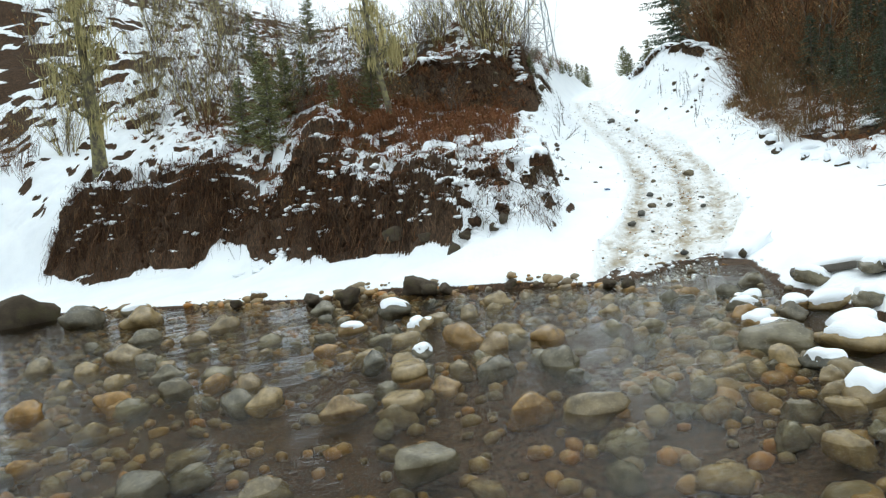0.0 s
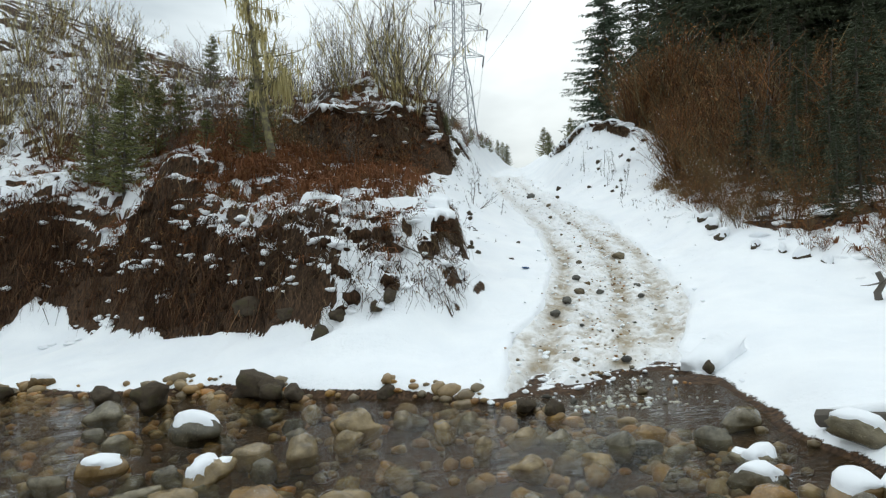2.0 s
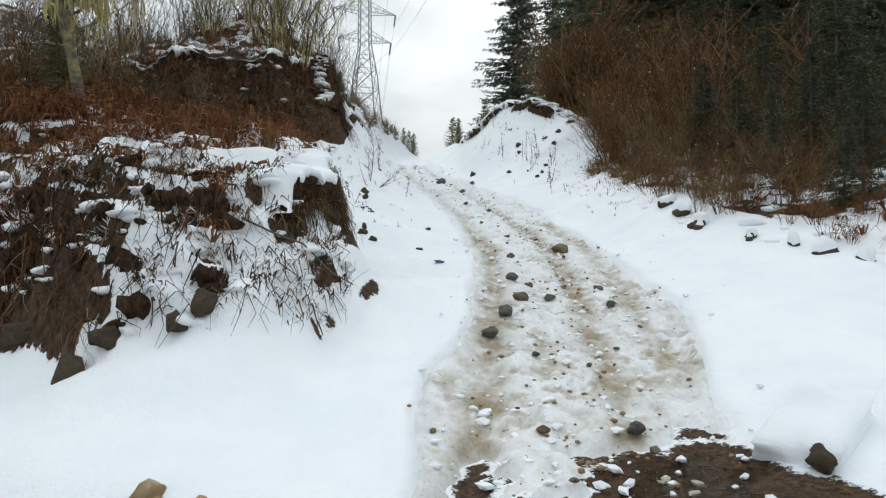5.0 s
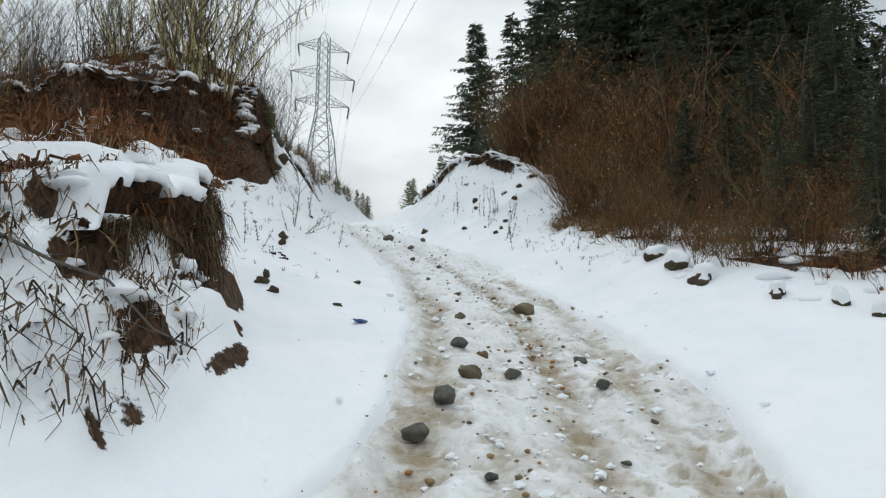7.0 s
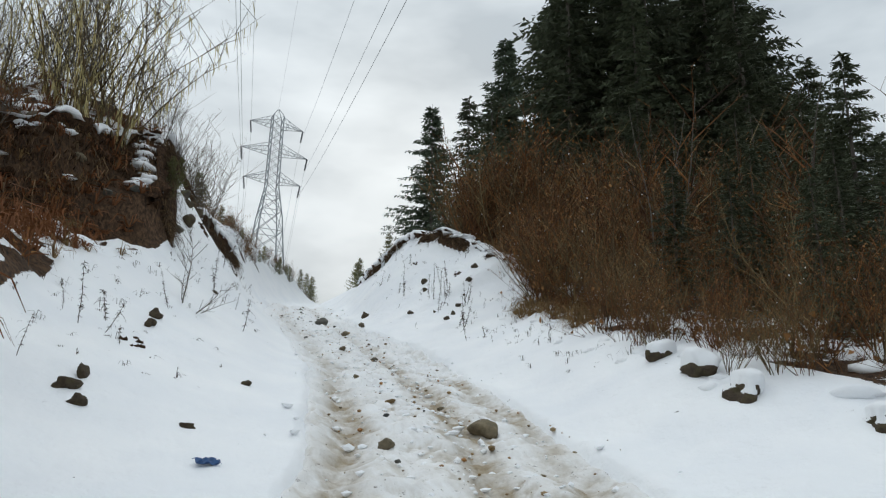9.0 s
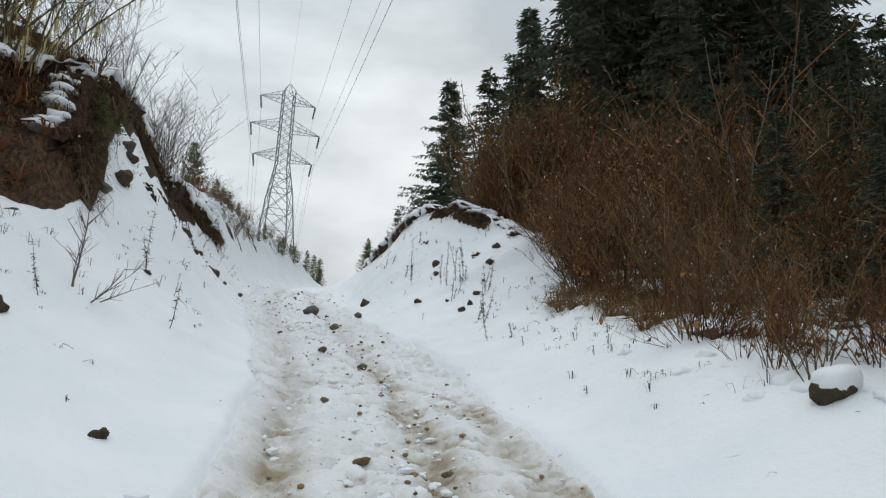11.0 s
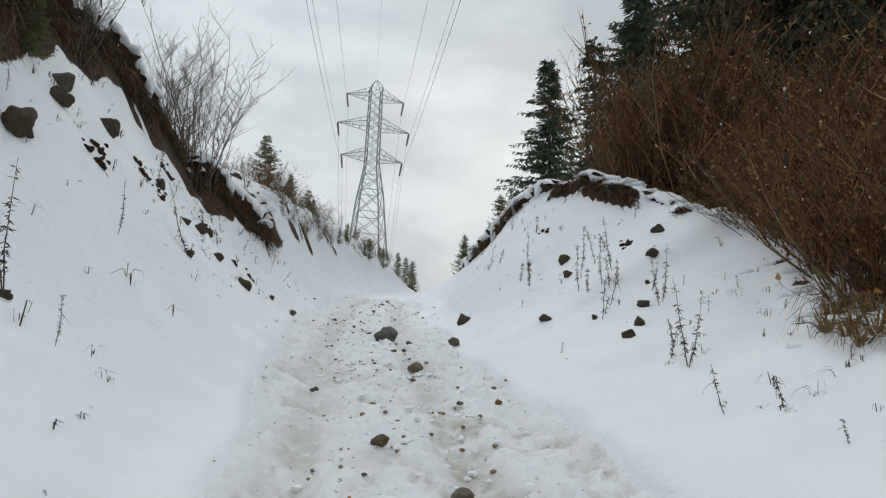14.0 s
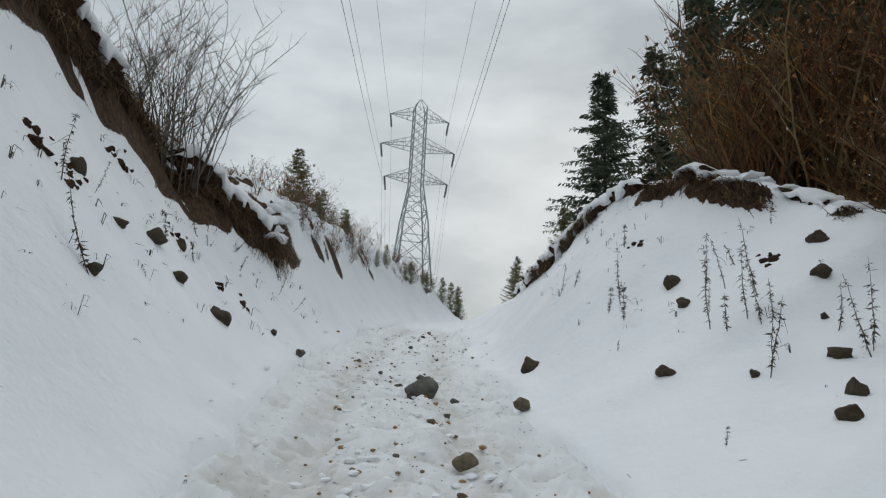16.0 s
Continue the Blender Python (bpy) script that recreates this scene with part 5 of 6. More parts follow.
lichen_tree = Stand([old_alder(140, 9.0, 0.13, 34, 0.05), old_alder(141, 9.5, 0.30, 34, -0.08)])
lichen_tree.set(-2.1, 25.7, 1.0, "old alder with its trunk covered in yellow lichen", "tree", "lichen-covered trees", rng, 0.1, 0)
lichen_tree.set(-17.3, 31.9, 1.15, "leaning alder draped in pale lichen on the bank's edge", "tree", "lichen-covered trees", rng, 0.2, 1)
# young firs
saplings = Stand([conifer("young_fir", 160 + i, 3.0, 1.0, 0.12, NEEDLE_YOUNG, -0.05, 0.9, 0.05) for i in range(3)])
for x, y, h in ((6.9, 65.5, 5.2), (9.4, 72.2, 3.6), (11.9, 66.5, 1.2), (13.9, 71, 1.5), (15.4, 74.5, 1.5), (17.2, 79, 1.9), (18.2, 81, 2.3), (18.9, 82, 2.6), (19.5, 84, 2.0), (8.2, 63, 2.4), (9.6, 60.5, 1.0), (11.3, 64.0, 0.9), (13.4, 69.5, 1.0), (15.2, 75.5, 1.0), (4.9, 33.4, 1.2), (5.1, 34.6, 0.9), (16.6, 50.5, 2.3), (17.1, 52.5, 1.9), (18.2, 62, 2.2), (23.4, 82, 3.8), (25, 84, 3.0), (-7.7, 28.0, 4.3), (-4.6, 27.2, 2.2), (-2.9, 26.6, 3.0), (-7.4, 31.0, 3.4), (-6.7, 32.2, 2.8), (-13.5, 50, 4.0), (-10, 55, 4.2), (-8.3, 30.2, 3.6), (-9.3, 29.6, 3.2), (8.4, 54.5, 1.3)):
    saplings.set(x, y, h / 3.0, "young yellow-green fir growing on the snowy bank", "fir tree", "young firs", rng, 0.03, lean=0.03)


# ---- undergrowth on the banks ----
def ribbon(soup, pts, w, side):
    """A narrow ribbon along some places, tapering to its end."""
    n, k = len(soup.co), len(pts)
    for i, p in enumerate(pts):
        h = side * w * (1 - 0.8 * i / (k - 1))
        soup.co += [tuple(p - h), tuple(p + h)]
    soup.faces += [(n + 2 * i, n + 2 * i + 1, n + 2 * i + 3, n + 2 * i + 2) for i in range(k - 1)]


def strands(name, count, spot, lengths, width, material, label, category, stray=0.12, out=0.18):
    """Hanging strands, each from a spot (x, y, and the way out of the bank)."""
    s = Soup()
    done = 0
    while done < count:
        got = spot()
        if got is None:
            continue
        x, y, ox, oy = got
        z = floor_z(x, y)
        ln = rng.uniform(*lengths)
        p = Vector((x, y, z - 0.02))
        o = Vector((ox, oy, 0)).normalized()
        a = p + o * out * rng.uniform(0.4, 1.2) + Vector((rng.gauss(0, stray) * 0.4, rng.gauss(0, stray) * 0.4, rng.uniform(-0.02, 0.12)))
        b = a + o * out * 0.4 * rng.random() + Vector((rng.gauss(0, stray), rng.gauss(0, stray), -ln * 0.5))
        c = b + Vector((rng.gauss(0, stray), rng.gauss(0, stray), -ln * 0.5))
        side = Vector((rng.gauss(0, 1), rng.gauss(0, 1), 0.2)).normalized()
        ribbon(s, [p, a, b, c], width * rng.uniform(0.5, 1.5), side)
        done += 1
    return tagged(s.out(name, material), label, category, kind="stuff")


def fronds(name, count, spot, size, blades, material, label, category, rise=0.8, width=0.018):
    """Tufts of arching blades."""
    s = Soup()
    done = 0
    while done < count:
        got = spot()
        if got is None:
            continue
        x, y = got[:2]
        base = Vector((x, y, floor_z(x, y) - 0.03))
        sz = rng.uniform(*size)
        for _ in range(blades):
            th = rng.uniform(0, 6.283)
            o = Vector((math.cos(th), math.sin(th), 0))
            up = rise * rng.uniform(0.4, 1.2)
            ln = sz * rng.uniform(0.5, 1.1)
            pts = [base + o * 0.03, base + o * ln * 0.35 + Vector((0, 0, ln * up * 0.55)), base + o * ln * 0.75 + Vector((0, 0, ln * up * 0.5)), base + o * ln * 1.0 + Vector((rng.gauss(0, 0.05), rng.gauss(0, 0.05), ln * (up * 0.5 - 0.45)))]
            ribbon(s, pts, width * rng.uniform(0.6, 1.5), Vector((-o.y, o.x, rng.gauss(0, 0.4))))
        done += 1
    return tagged(s.out(name, material), label, category, kind="stuff")


rng = random.Random(77)


def bank_at(lo, hi, x0=-15.0, x1=3.3):
    def spot():
        x = rng.uniform(x0, x1)
        y = float(BANK_FOOT(x)) + rng.uniform(lo, hi)
        if x > float(LFOOT_X(y)) - 0.1:
            return None
        return x, y, 0.15, -1.0
    return spot


def along_edge(edge, y0, y1, lo, hi, ox):
    def spot():
        y = rng.uniform(y0, y1)
        return float(edge(y)) + rng.uniform(lo, hi), y, ox, -0.25
    return spot


def clumped(spot, number, spread):
    """Gathers spots in clumps."""
    mids = []
    while len(mids) < number:
        got = spot()
        if got:
            mids.append(got)

    def spot_near():
        c = rng.choice(mids)
        x, y = c[0] + rng.gauss(0, spread), c[1] + rng.gauss(0, spread)
        if x > float(LFOOT_X(y)) - 0.35:
            return None
        return x, y, c[2] + rng.gauss(0, 0.3), c[3]
    return spot_near


strands("root_thatch", 8500, clumped(bank_at(0.6, 2.7, -18.5, -0.8), 210, 0.17), (0.5, 1.7), 0.013, WALL_FERN, "clumps of dead red-brown fern hanging down the bank", "roots", 0.16, 0.3)
strands("root_thatch", 2600, clumped(bank_at(2.2, 4.3, -18.3, -9.5), 80, 0.2), (0.6, 1.8), 0.015, WALL_FERN, "long dead fern draped over the high end of the bank", "roots", 0.16, 0.3)
strands("root_thatch", 3000, bank_at(0.25, 2.4, -18.5, -2.2), (0.3, 1.0), 0.011, WALL_FERN, "thatch of dead roots and fern hanging down the bank", "roots")
strands("root_thatch", 2600, bank_at(0.2, 3.4, -2.2, 3.2), (0.15, 0.6), 0.011, THATCH, "dead roots hanging over the stony foot of the bank", "roots")
strands("root_thatch", 2600, along_edge(LTOP_X, 18.4, 23.5, 0.12, 0.3, 1.0), (0.2, 0.8), 0.006, THATCH, "dead grass hanging down the cut end of the bank", "roots", 0.05, 0.22)
strands("root_thatch", 5000, along_edge(LTOP_X, 31.8, 46.2, 0.06, 0.4, 1.0), (0.15, 0.7), 0.008, THATCH, "roots hanging from the undercut edge beside the track", "roots")
strands("root_thatch", 1500, bank_at(14.2, 15.4, -3.5, 4.8), (0.25, 0.8), 0.013, THATCH, "roots hanging down the brown earth face", "roots")


def crest_spot():
    y = rng.uniform(38.6, 53)
    gx0, cx0 = float(RFOOT_X(y)), float(RTOP_X(y))
    x = gx0 + (cx0 - gx0) * rng.uniform(0.87, 0.93)
    if float(fractal(np.array([x]), np.array([y]), 1.4, 2, 11)[0]) < -0.2:
        return None
    return x, y, -1.0, -0.35


strands("root_thatch", 1500, crest_spot, (0.12, 0.4), 0.012, THATCH, "dark roots hanging under the snowy crest", "roots")
fronds("dead_ferns", 1500, clumped(bank_at(2.2, 14, -13, 3.4), 190, 0.4), (0.2, 0.55), 13, FERN, "withered red-brown ferns and brambles on the bank", "ferns", 0.8, 0.02)
strands("root_thatch", 420, lambda: (-5.4 + rng.gauss(0, 1.0), 24.5 + rng.gauss(0, 0.5), 0, -1), (0.3, 1.0), 0.014, THATCH, "dead fern draped over a hummock of the bank", "roots")
fronds("grass_tufts", 120, bank_at(15.0, 19.5, -4, 4.4), (0.3, 0.8), 16, FERN, "dead red-brown grass on the slope above the earth face", "grass", 1.3, 0.011)
strands("root_thatch", 900, clumped(bank_at(14.7, 15.6, -4, 4.6), 34, 0.18), (0.3, 0.9), 0.011, WALL_FERN, "roots draped in clumps over the earth face", "roots", 0.1, 0.2)
fronds("dead_ferns", 1000, clumped(bank_at(4.3, 13.5, -7, 3.4), 130, 0.38), (0.3, 0.7), 12, FERN, "upright red-brown brambles and dead fern on the bank", "ferns", 1.5, 0.016)
fronds("dead_ferns", 260, bank_at(12.5, 17, -8, 4.4), (0.25, 0.6), 13, FERN, "withered red-brown undergrowth by the earth face", "ferns", 0.9, 0.02)
fronds("dead_ferns", 420, bank_at(8, 40, -20, 0), (0.3, 0.8), 13, FERN, "withered brown undergrowth on the hillside", "ferns", 0.9, 0.02)
fronds("grass_tufts", 500, bank_at(12, 45, -22, 1), (0.3, 0.7), 14, STRAW, "dead grass standing out of the snow on the hillside", "grass", 1.4, 0.012)
fronds("grass_tufts", 420, bank_at(3, 24, -15, 4.4), (0.25, 0.55), 16, STRAW, "tufts of dead straw-coloured grass on the bank", "grass", 1.4, 0.009)
fronds("dead_ferns", 260, along_edge(THICKET_X, 12, 40, 0.9, 8.0, -1.0), (0.2, 0.55), 12, FERN, "withered brown undergrowth beneath the thicket", "ferns", 1.0, 0.02)
fronds("grass_tufts", 60, along_edge(THICKET_X, 27.5, 33, 0.1, 1.6, -1.0), (0.35, 0.75), 24, STRAW, "dead orange grass in clumps along the verge", "grass", 1.0, 0.011)
fronds("grass_tufts", 160, along_edge(RTOP_X, 35, 46, 0.3, 2.5, -1.0), (0.2, 0.45), 16, STRAW, "dead grass along the crest of the snow mound", "grass", 1.2, 0.009)
fronds("grass_tufts", 160, along_edge(LTOP_X, 32, 60, -2.5, -0.1, 1.0), (0.2, 0.45), 16, STRAW, "dead grass along the edge above the track", "grass", 1.2, 0.009)
fronds("litter", 900, lambda: (rng.uniform(2, 15), 11 + 34 * rng.random()), (0.03, 0.10), 2, WEED, "scraps of twig and leaf lying on the snow", "litter", 0.5, 0.006)



def m_soil():
    n = Nodes("dark_soil")
    grain = n.noise(10, 7, 0.72, (1.5, 1.5, 0.4))
    c = n.mix(n.ramp(grain, (0.36, 0.0), (0.66, 1.0)), (0.009, 0.006, 0.004), (0.11, 0.06, 0.032))
    c = n.mix(n.ramp(n.noise(1.7, 4), (0.5, 0.0), (0.65, 0.6)), c, (0.055, 0.029, 0.016))
    n.bump(n.math("ADD", grain, n.math("MULTIPLY", n.noise(34, 4), 0.4)), 1.0, 0.07)
    return n.done(c, 0.95, spec=0.15)


SOIL = m_soil()


def sod(name, count, spot, size, label):
    def lay():
        got = spot()
        return None if got is None else (got[0], got[1], floor_z(got[0], got[1]) - 0.02)
    return strewn(name, count, lay, size, (90, 91, 92, 93), SOIL, label, "soil", 0.8, 2, 0.0, 0.9, True)


sod("sod_clods", 300, along_edge(LTOP_X, 31.8, 46.2, 0.05, 0.4, 1.0), lambda: rng.uniform(0.1, 0.36), "crumbling clods of dark sod in the undercut face")
sod("sod_clods", 150, bank_at(14.0, 15.6, -4, 4.9), lambda: rng.uniform(0.12, 0.4), "crumbling brown clods in the earth face")
sod("sod_clods", 110, along_edge(LTOP_X, 19.0, 23.4, -0.05, 0.5, 1.0), lambda: rng.uniform(0.06, 0.2), "dark clods in the cut end of the bank")
sod("sod_clods", 50, crest_spot, lambda: rng.uniform(0.08, 0.2), "dark clods of sod under the snowy crest")
sod("sod_clods", 260, bank_at(0.2, 2.6, -14, 1.5), lambda: rng.uniform(0.15, 0.5), "lumps of dark soil bulging out of the bank")
for x, y, w in ((1.2, 31.6, 0.42), (2.0, 31.7, 0.5), (2.9, 31.8, 0.36), (0.3, 31.5, 0.4), (3.6, 31.6, 0.3), (4.2, 31.8, 0.32), (1.7, 32.0, 0.3), (5.2, 33.0, 0.36), (5.3, 35.3, 0.4)):
    set_stone(x, y, w, DRY_ROCKS, "round stone bedded in the brown earth face", "stone", "stones in the earth face", None, 0.35, 1.0, False, rng)



def turf_edge(name, line, side, deep, label, snowy=0.6, thick=0.13, seed=0, jut=0.12, grain=0.09, drip=1.0):
    """An undercut edge of sod along a line of (x, y): a crumbling face that hangs below the rim, and the snow lying over it."""
    pts = [Vector((x, y, 0)) for x, y in line]
    run = [0.0]
    for a, b in zip(pts, pts[1:]):
        run.append(run[-1] + (b - a).length)
    n = max(6, int(run[-1] / grain))
    soil, snow = [], []
    rows = ((-0.55, 0.0), (-0.1, 0.0), (0.6, 0.10), (1.0, 0.30), (0.75, 0.5), (0.55, 0.7), (0.35, 0.88), (-0.35, 1.0), (-2.2, 1.0))
    for i in range(n + 1):
        d = run[-1] * i / n
        k = max(0, min(len(run) - 2, int(np.searchsorted(run, d)) - 1))
        p = pts[k].lerp(pts[k + 1], (d - run[k]) / max(1e-6, run[k + 1] - run[k]))
        dirv = (pts[min(len(pts) - 1, k + 2)] - pts[max(0, k - 1)]).normalized()
        o = Vector((dirv.y, -dirv.x, 0)) * side
        ends = min(1.0, i / 5, (n - i) / 5)
        h = deep * (0.30 + 0.70 * ends) * (0.75 + 0.75 * noise.noise(Vector((d * 0.8, seed, 0))) + 0.35 * noise.noise(Vector((d * 3.1, seed, 4))))
        h = max(0.1, h)
        shift = 0.16 * noise.noise(Vector((d * 1.3, seed, 9))) + 0.08 * noise.noise(Vector((d * 4.5, seed, 2)))
        base = p + o * shift
        top = floor_z(base.x - o.x * 0.25, base.y - o.y * 0.25) + 0.02
        for j, (u, v) in enumerate(rows):
            rough = 0.2 * noise.noise(Vector((d * 3.3, v * 4 * deep, seed + 3.0))) + 0.12 * noise.noise(Vector((d * 9.0, v * 11 * deep, seed + 5.0)))
            q = base + o * (u * jut + (rough if 1 < j < 8 else 0)) + Vector((0, 0, top - h * v + (0.05 * rough if j < 2 else 0.5 * rough)))
            soil.append(tuple(q))
        cover = noise.noise(Vector((d * 0.7, seed, 31))) + 0.6 * noise.noise(Vector((d * 2.3, seed, 12)))
        f = max(0.0, min(1.0, (cover + snowy) * 3)) * ends
        tongue = max(0.0, noise.noise(Vector((d * 2.6, seed, 17))) + 0.4 * noise.noise(Vector((d * 7.0, seed, 18)))) * drip * f
        w = jut + 0.03 + 0.13 * noise.noise(Vector((d * 2.9, seed, 21))) + 0.07 * noise.noise(Vector((d * 8.0, seed, 22)))
        th = thick * max(0.1, 0.7 + 0.9 * noise.noise(Vector((d * 1.9, seed, 27))) + 0.5 * noise.noise(Vector((d * 6.0, seed, 28))))
        for u, v in ((-0.9, -0.10), (-0.55, th * 0.8), (-0.15, th), (w * 0.7, th * 0.75), (w + 0.05, 0.02 - tongue * 0.4), (w + 0.02, -0.07 - tongue), (w * 0.4, -0.06 - tongue * 0.6), (-0.3, -0.12)):
            q = base + o * u + Vector((0, 0, top + 0.02 + (v if f > 0 else 0) * f - 0.14 * (1 - f)))
            snow.append(tuple(q))

    def skin(m):
        return [(i * m + j, i * m + j + 1, (i + 1) * m + j + 1, (i + 1) * m + j) for i in range(n) for j in range(m - 1)]

    whole = new(name)
    part_data("sod_face", soil, skin(len(rows)), SOIL, whole, "", True)
    if snowy > -1:
        part_data("snow_cover", snow, skin(8), SNOW, whole, "rounded snow lying over the edge", True)
    return tagged(whole, label, "turf edge")


def run_of(edge, y0, y1, dx=0.0):
    return [(float(edge(y)) + dx, y) for y in np.arange(y0, y1 + 0.01, 0.4)]


def crest_line(y):
    return float(RFOOT_X(y)) + (float(RTOP_X(y)) - float(RFOOT_X(y))) * 0.93


turf_edge("turf_edge", run_of(LTOP_X, 31.6, 33.6, 0.12), 1, 0.9, "overhanging sod at the corner of the earth face", -2, 0.10, 31, 0.15, drip=0.3)
turf_edge("turf_edge", run_of(LTOP_X, 35.2, 41.5, 0.12), 1, 1.25, "overhanging dark sod edge with roots and a snowy rim", 0.4, 0.10, 1, 0.2)
turf_edge("turf_edge", run_of(LTOP_X, 43.0, 45.9, 0.15), 1, 0.65, "dark sod ledge under a thick rim of snow", 0.9, 0.2, 2, 0.25)
turf_edge("turf_edge", run_of(crest_line, 42.8, 54.0), -1, 0.5, "dark undercut sod along the crest of the snow mound", 0.9, 0.15, 4, 0.2)
turf_edge("turf_edge", run_of(crest_line, 41.2, 42.1), -1, 0.5, "dark undercut block of sod in the crest of the snow mound", 0.9, 0.16, 14, 0.2)
turf_edge("turf_edge", run_of(crest_line, 39.2, 40.3), -1, 0.5, "small dark break in the crest of the snow mound", 0.9, 0.2, 5, 0.15)
turf_edge("turf_edge", run_of(LTOP_X, 18.2, 23.6, 0.1), 1, 0.9, "overhanging sod at the cut end of the bank under lumpy snow", 1.2, 0.16, 6, 0.12, drip=0.12)
turf_edge("turf_edge", [(x, float(BANK_FOOT(x)) + 15.5) for x in np.arange(-5.2, 4.7, 0.4)], 1, 0.7, "overhanging sod along the brown earth face", 0.1, 0.12, 7, 0.22)
GASHES = ((6.36, 37.5), (6.1, 37.0), (5.9, 40.2), (7.3, 41.8), (4.7, 25.6), (7.6, 42.6), (6.7, 41.0), (5.9, 35.3), (15.6, 38.9), (14.9, 41.6))
sod("sod_clods", 90, lambda: (lambda g: (g[0] + rng.gauss(0, 0.07), g[1] + rng.gauss(0, 0.2)))(rng.choice(GASHES)), lambda: rng.uniform(0.06, 0.17), "small gashes of dark sod in the snow slopes")
fronds("grass_tufts", 330, lambda: (lambda y, k, r: (float(LFOOT_X(y)) + (float(ROAD_L(y)) - float(LFOOT_X(y))) * k ** 1.8, y) if r else (float(RFOOT_X(y)) + (float(RTOP_X(y)) - float(RFOOT_X(y))) * (1 - k ** 1.5), y))(rng.uniform(24, 47), rng.random() * 0.85, rng.random() < 0.5), (0.06, 0.22), 4, WEED, "thin dry stalks poking through the snow slopes", "grass", 1.6, 0.005)

# low brush on the bank
brush = Stand([shrub("low_brush", 200 + i, 1.3, 0.55, 11, 5, 3, TWIG_BROWN, TWIG_BROWN, 0.009, 0, 0.1) for i in range(3)])
for i in range(80):
    got = None
    while got is None:
        got = bank_at(0.8, 15, -12, 3.2)()
    brush.set(got[0], got[1], rng.uniform(0.5, 1.1), "low leafless brush growing out of the bank", "brush", "low brush on the bank", rng, 0.03, lean=0.2)


laden = Stand([shrub("snowy_brush", 210 + i, 1.1, 0.7, 8, 5, 2, TWIG_BROWN, TWIG_BROWN, 0.009, 0, 0.25, 1.0, 2) for i in range(2)])
for i in range(44):
    got = None
    while got is None:
        got = bank_at(0.3, 5.5, -1.5, 3.6)()
    laden.set(got[0], got[1], rng.uniform(0.25, 0.6), "snowed-in twigs on the end of the bank", "brush", "low brush on the bank", rng, 0.03, lean=0.5)
for i in range(46):
    y = rng.uniform(13, 34)
    brush.set(float(THICKET_X(y)) + rng.uniform(0.2, 1.9), y, rng.uniform(0.5, 1.1), "low leafless brush at the verge of the thicket", "brush", "low brush at the verge", rng, 0.03, lean=0.25)


# ---- pillows of snow ----
def drift(name, count, spot, size, label, flat=0.42, lift=-0.03):
    def lay():
        got = spot()
        if got is None:
            return None
        return got[0], got[1], floor_z(got[0], got[1]) + lift
    return strewn(name, count, lay, size, (70, 71, 72, 73, 74, 75), SNOW, label, "snow", flat, 2, 0.0, 0.75)


drift("snow_pillows", 70, bank_at(0.1, 3.2, -0.5, 3.4), lambda: rng.uniform(0.15, 0.4), "snow lying thick on the stony end of the bank", 0.45)
drift("snow_pillows", 120, clumped(bank_at(0.6, 3.6, -18, 0.5), 20, 0.22), lambda: rng.uniform(0.1, 0.34), "scraps of snow caught on the hanging fern", 0.45, 0.04)
drift("snow_pillows", 60, lambda: (-5.6 + rng.gauss(0, 1.3), 23.2 + rng.gauss(0, 0.45)), lambda: rng.uniform(0.15, 0.5), "snow lying below a hummock of the bank", 0.4, 0.03)
drift("snow_pillows", 70, clumped(bank_at(15.5, 18.4, -4.5, 4.4), 24, 0.22), lambda: rng.uniform(0.15, 0.5), "patches of snow on the slope above the earth face", 0.4, 0.03)
drift("snow_pillows", 70, along_edge(LTOP_X, 18.4, 23.6, -0.7, 0.1, 1.0), lambda: rng.uniform(0.2, 0.55), "snow lying over the cut end of the bank", 0.35)
drift("snow_pillows", 160, bank_at(0.9, 8, -14, 3.2), lambda: rng.uniform(0.12, 0.5), "pillows of snow lying on the brushy bank")
drift("snow_pillows", 160, bank_at(3, 24, -15, 4.4), lambda: rng.uniform(0.2, 0.7), "patches of deep snow among the dead grass", 0.35)
drift("snow_pillows", 260, along_edge(LTOP_X, 31.8, 52, -0.45, 0.08, 1.0), lambda: rng.uniform(0.25, 0.6), "rim of snow along the undercut edge", 0.4)
drift("snow_pillows", 90, along_edge(RTOP_X, 38, 47.5, -0.35, 0.5, -1.0), lambda: rng.uniform(0.25, 0.6), "rounded rim of snow along the crest", 0.38)
drift("snow_pillows", 90, along_edge(THICKET_X, 12, 36, -0.3, 0.6, -1.0), lambda: rng.uniform(0.12, 0.38), "uneven snow along the verge of the thicket", 0.6, -0.06)
drift("snow_pillows", 160, along_edge(THICKET_X, 12, 36, 0.3, 6.0, -1.0), lambda: rng.uniform(0.2, 0.6), "patches of snow beneath the thicket", 0.35)

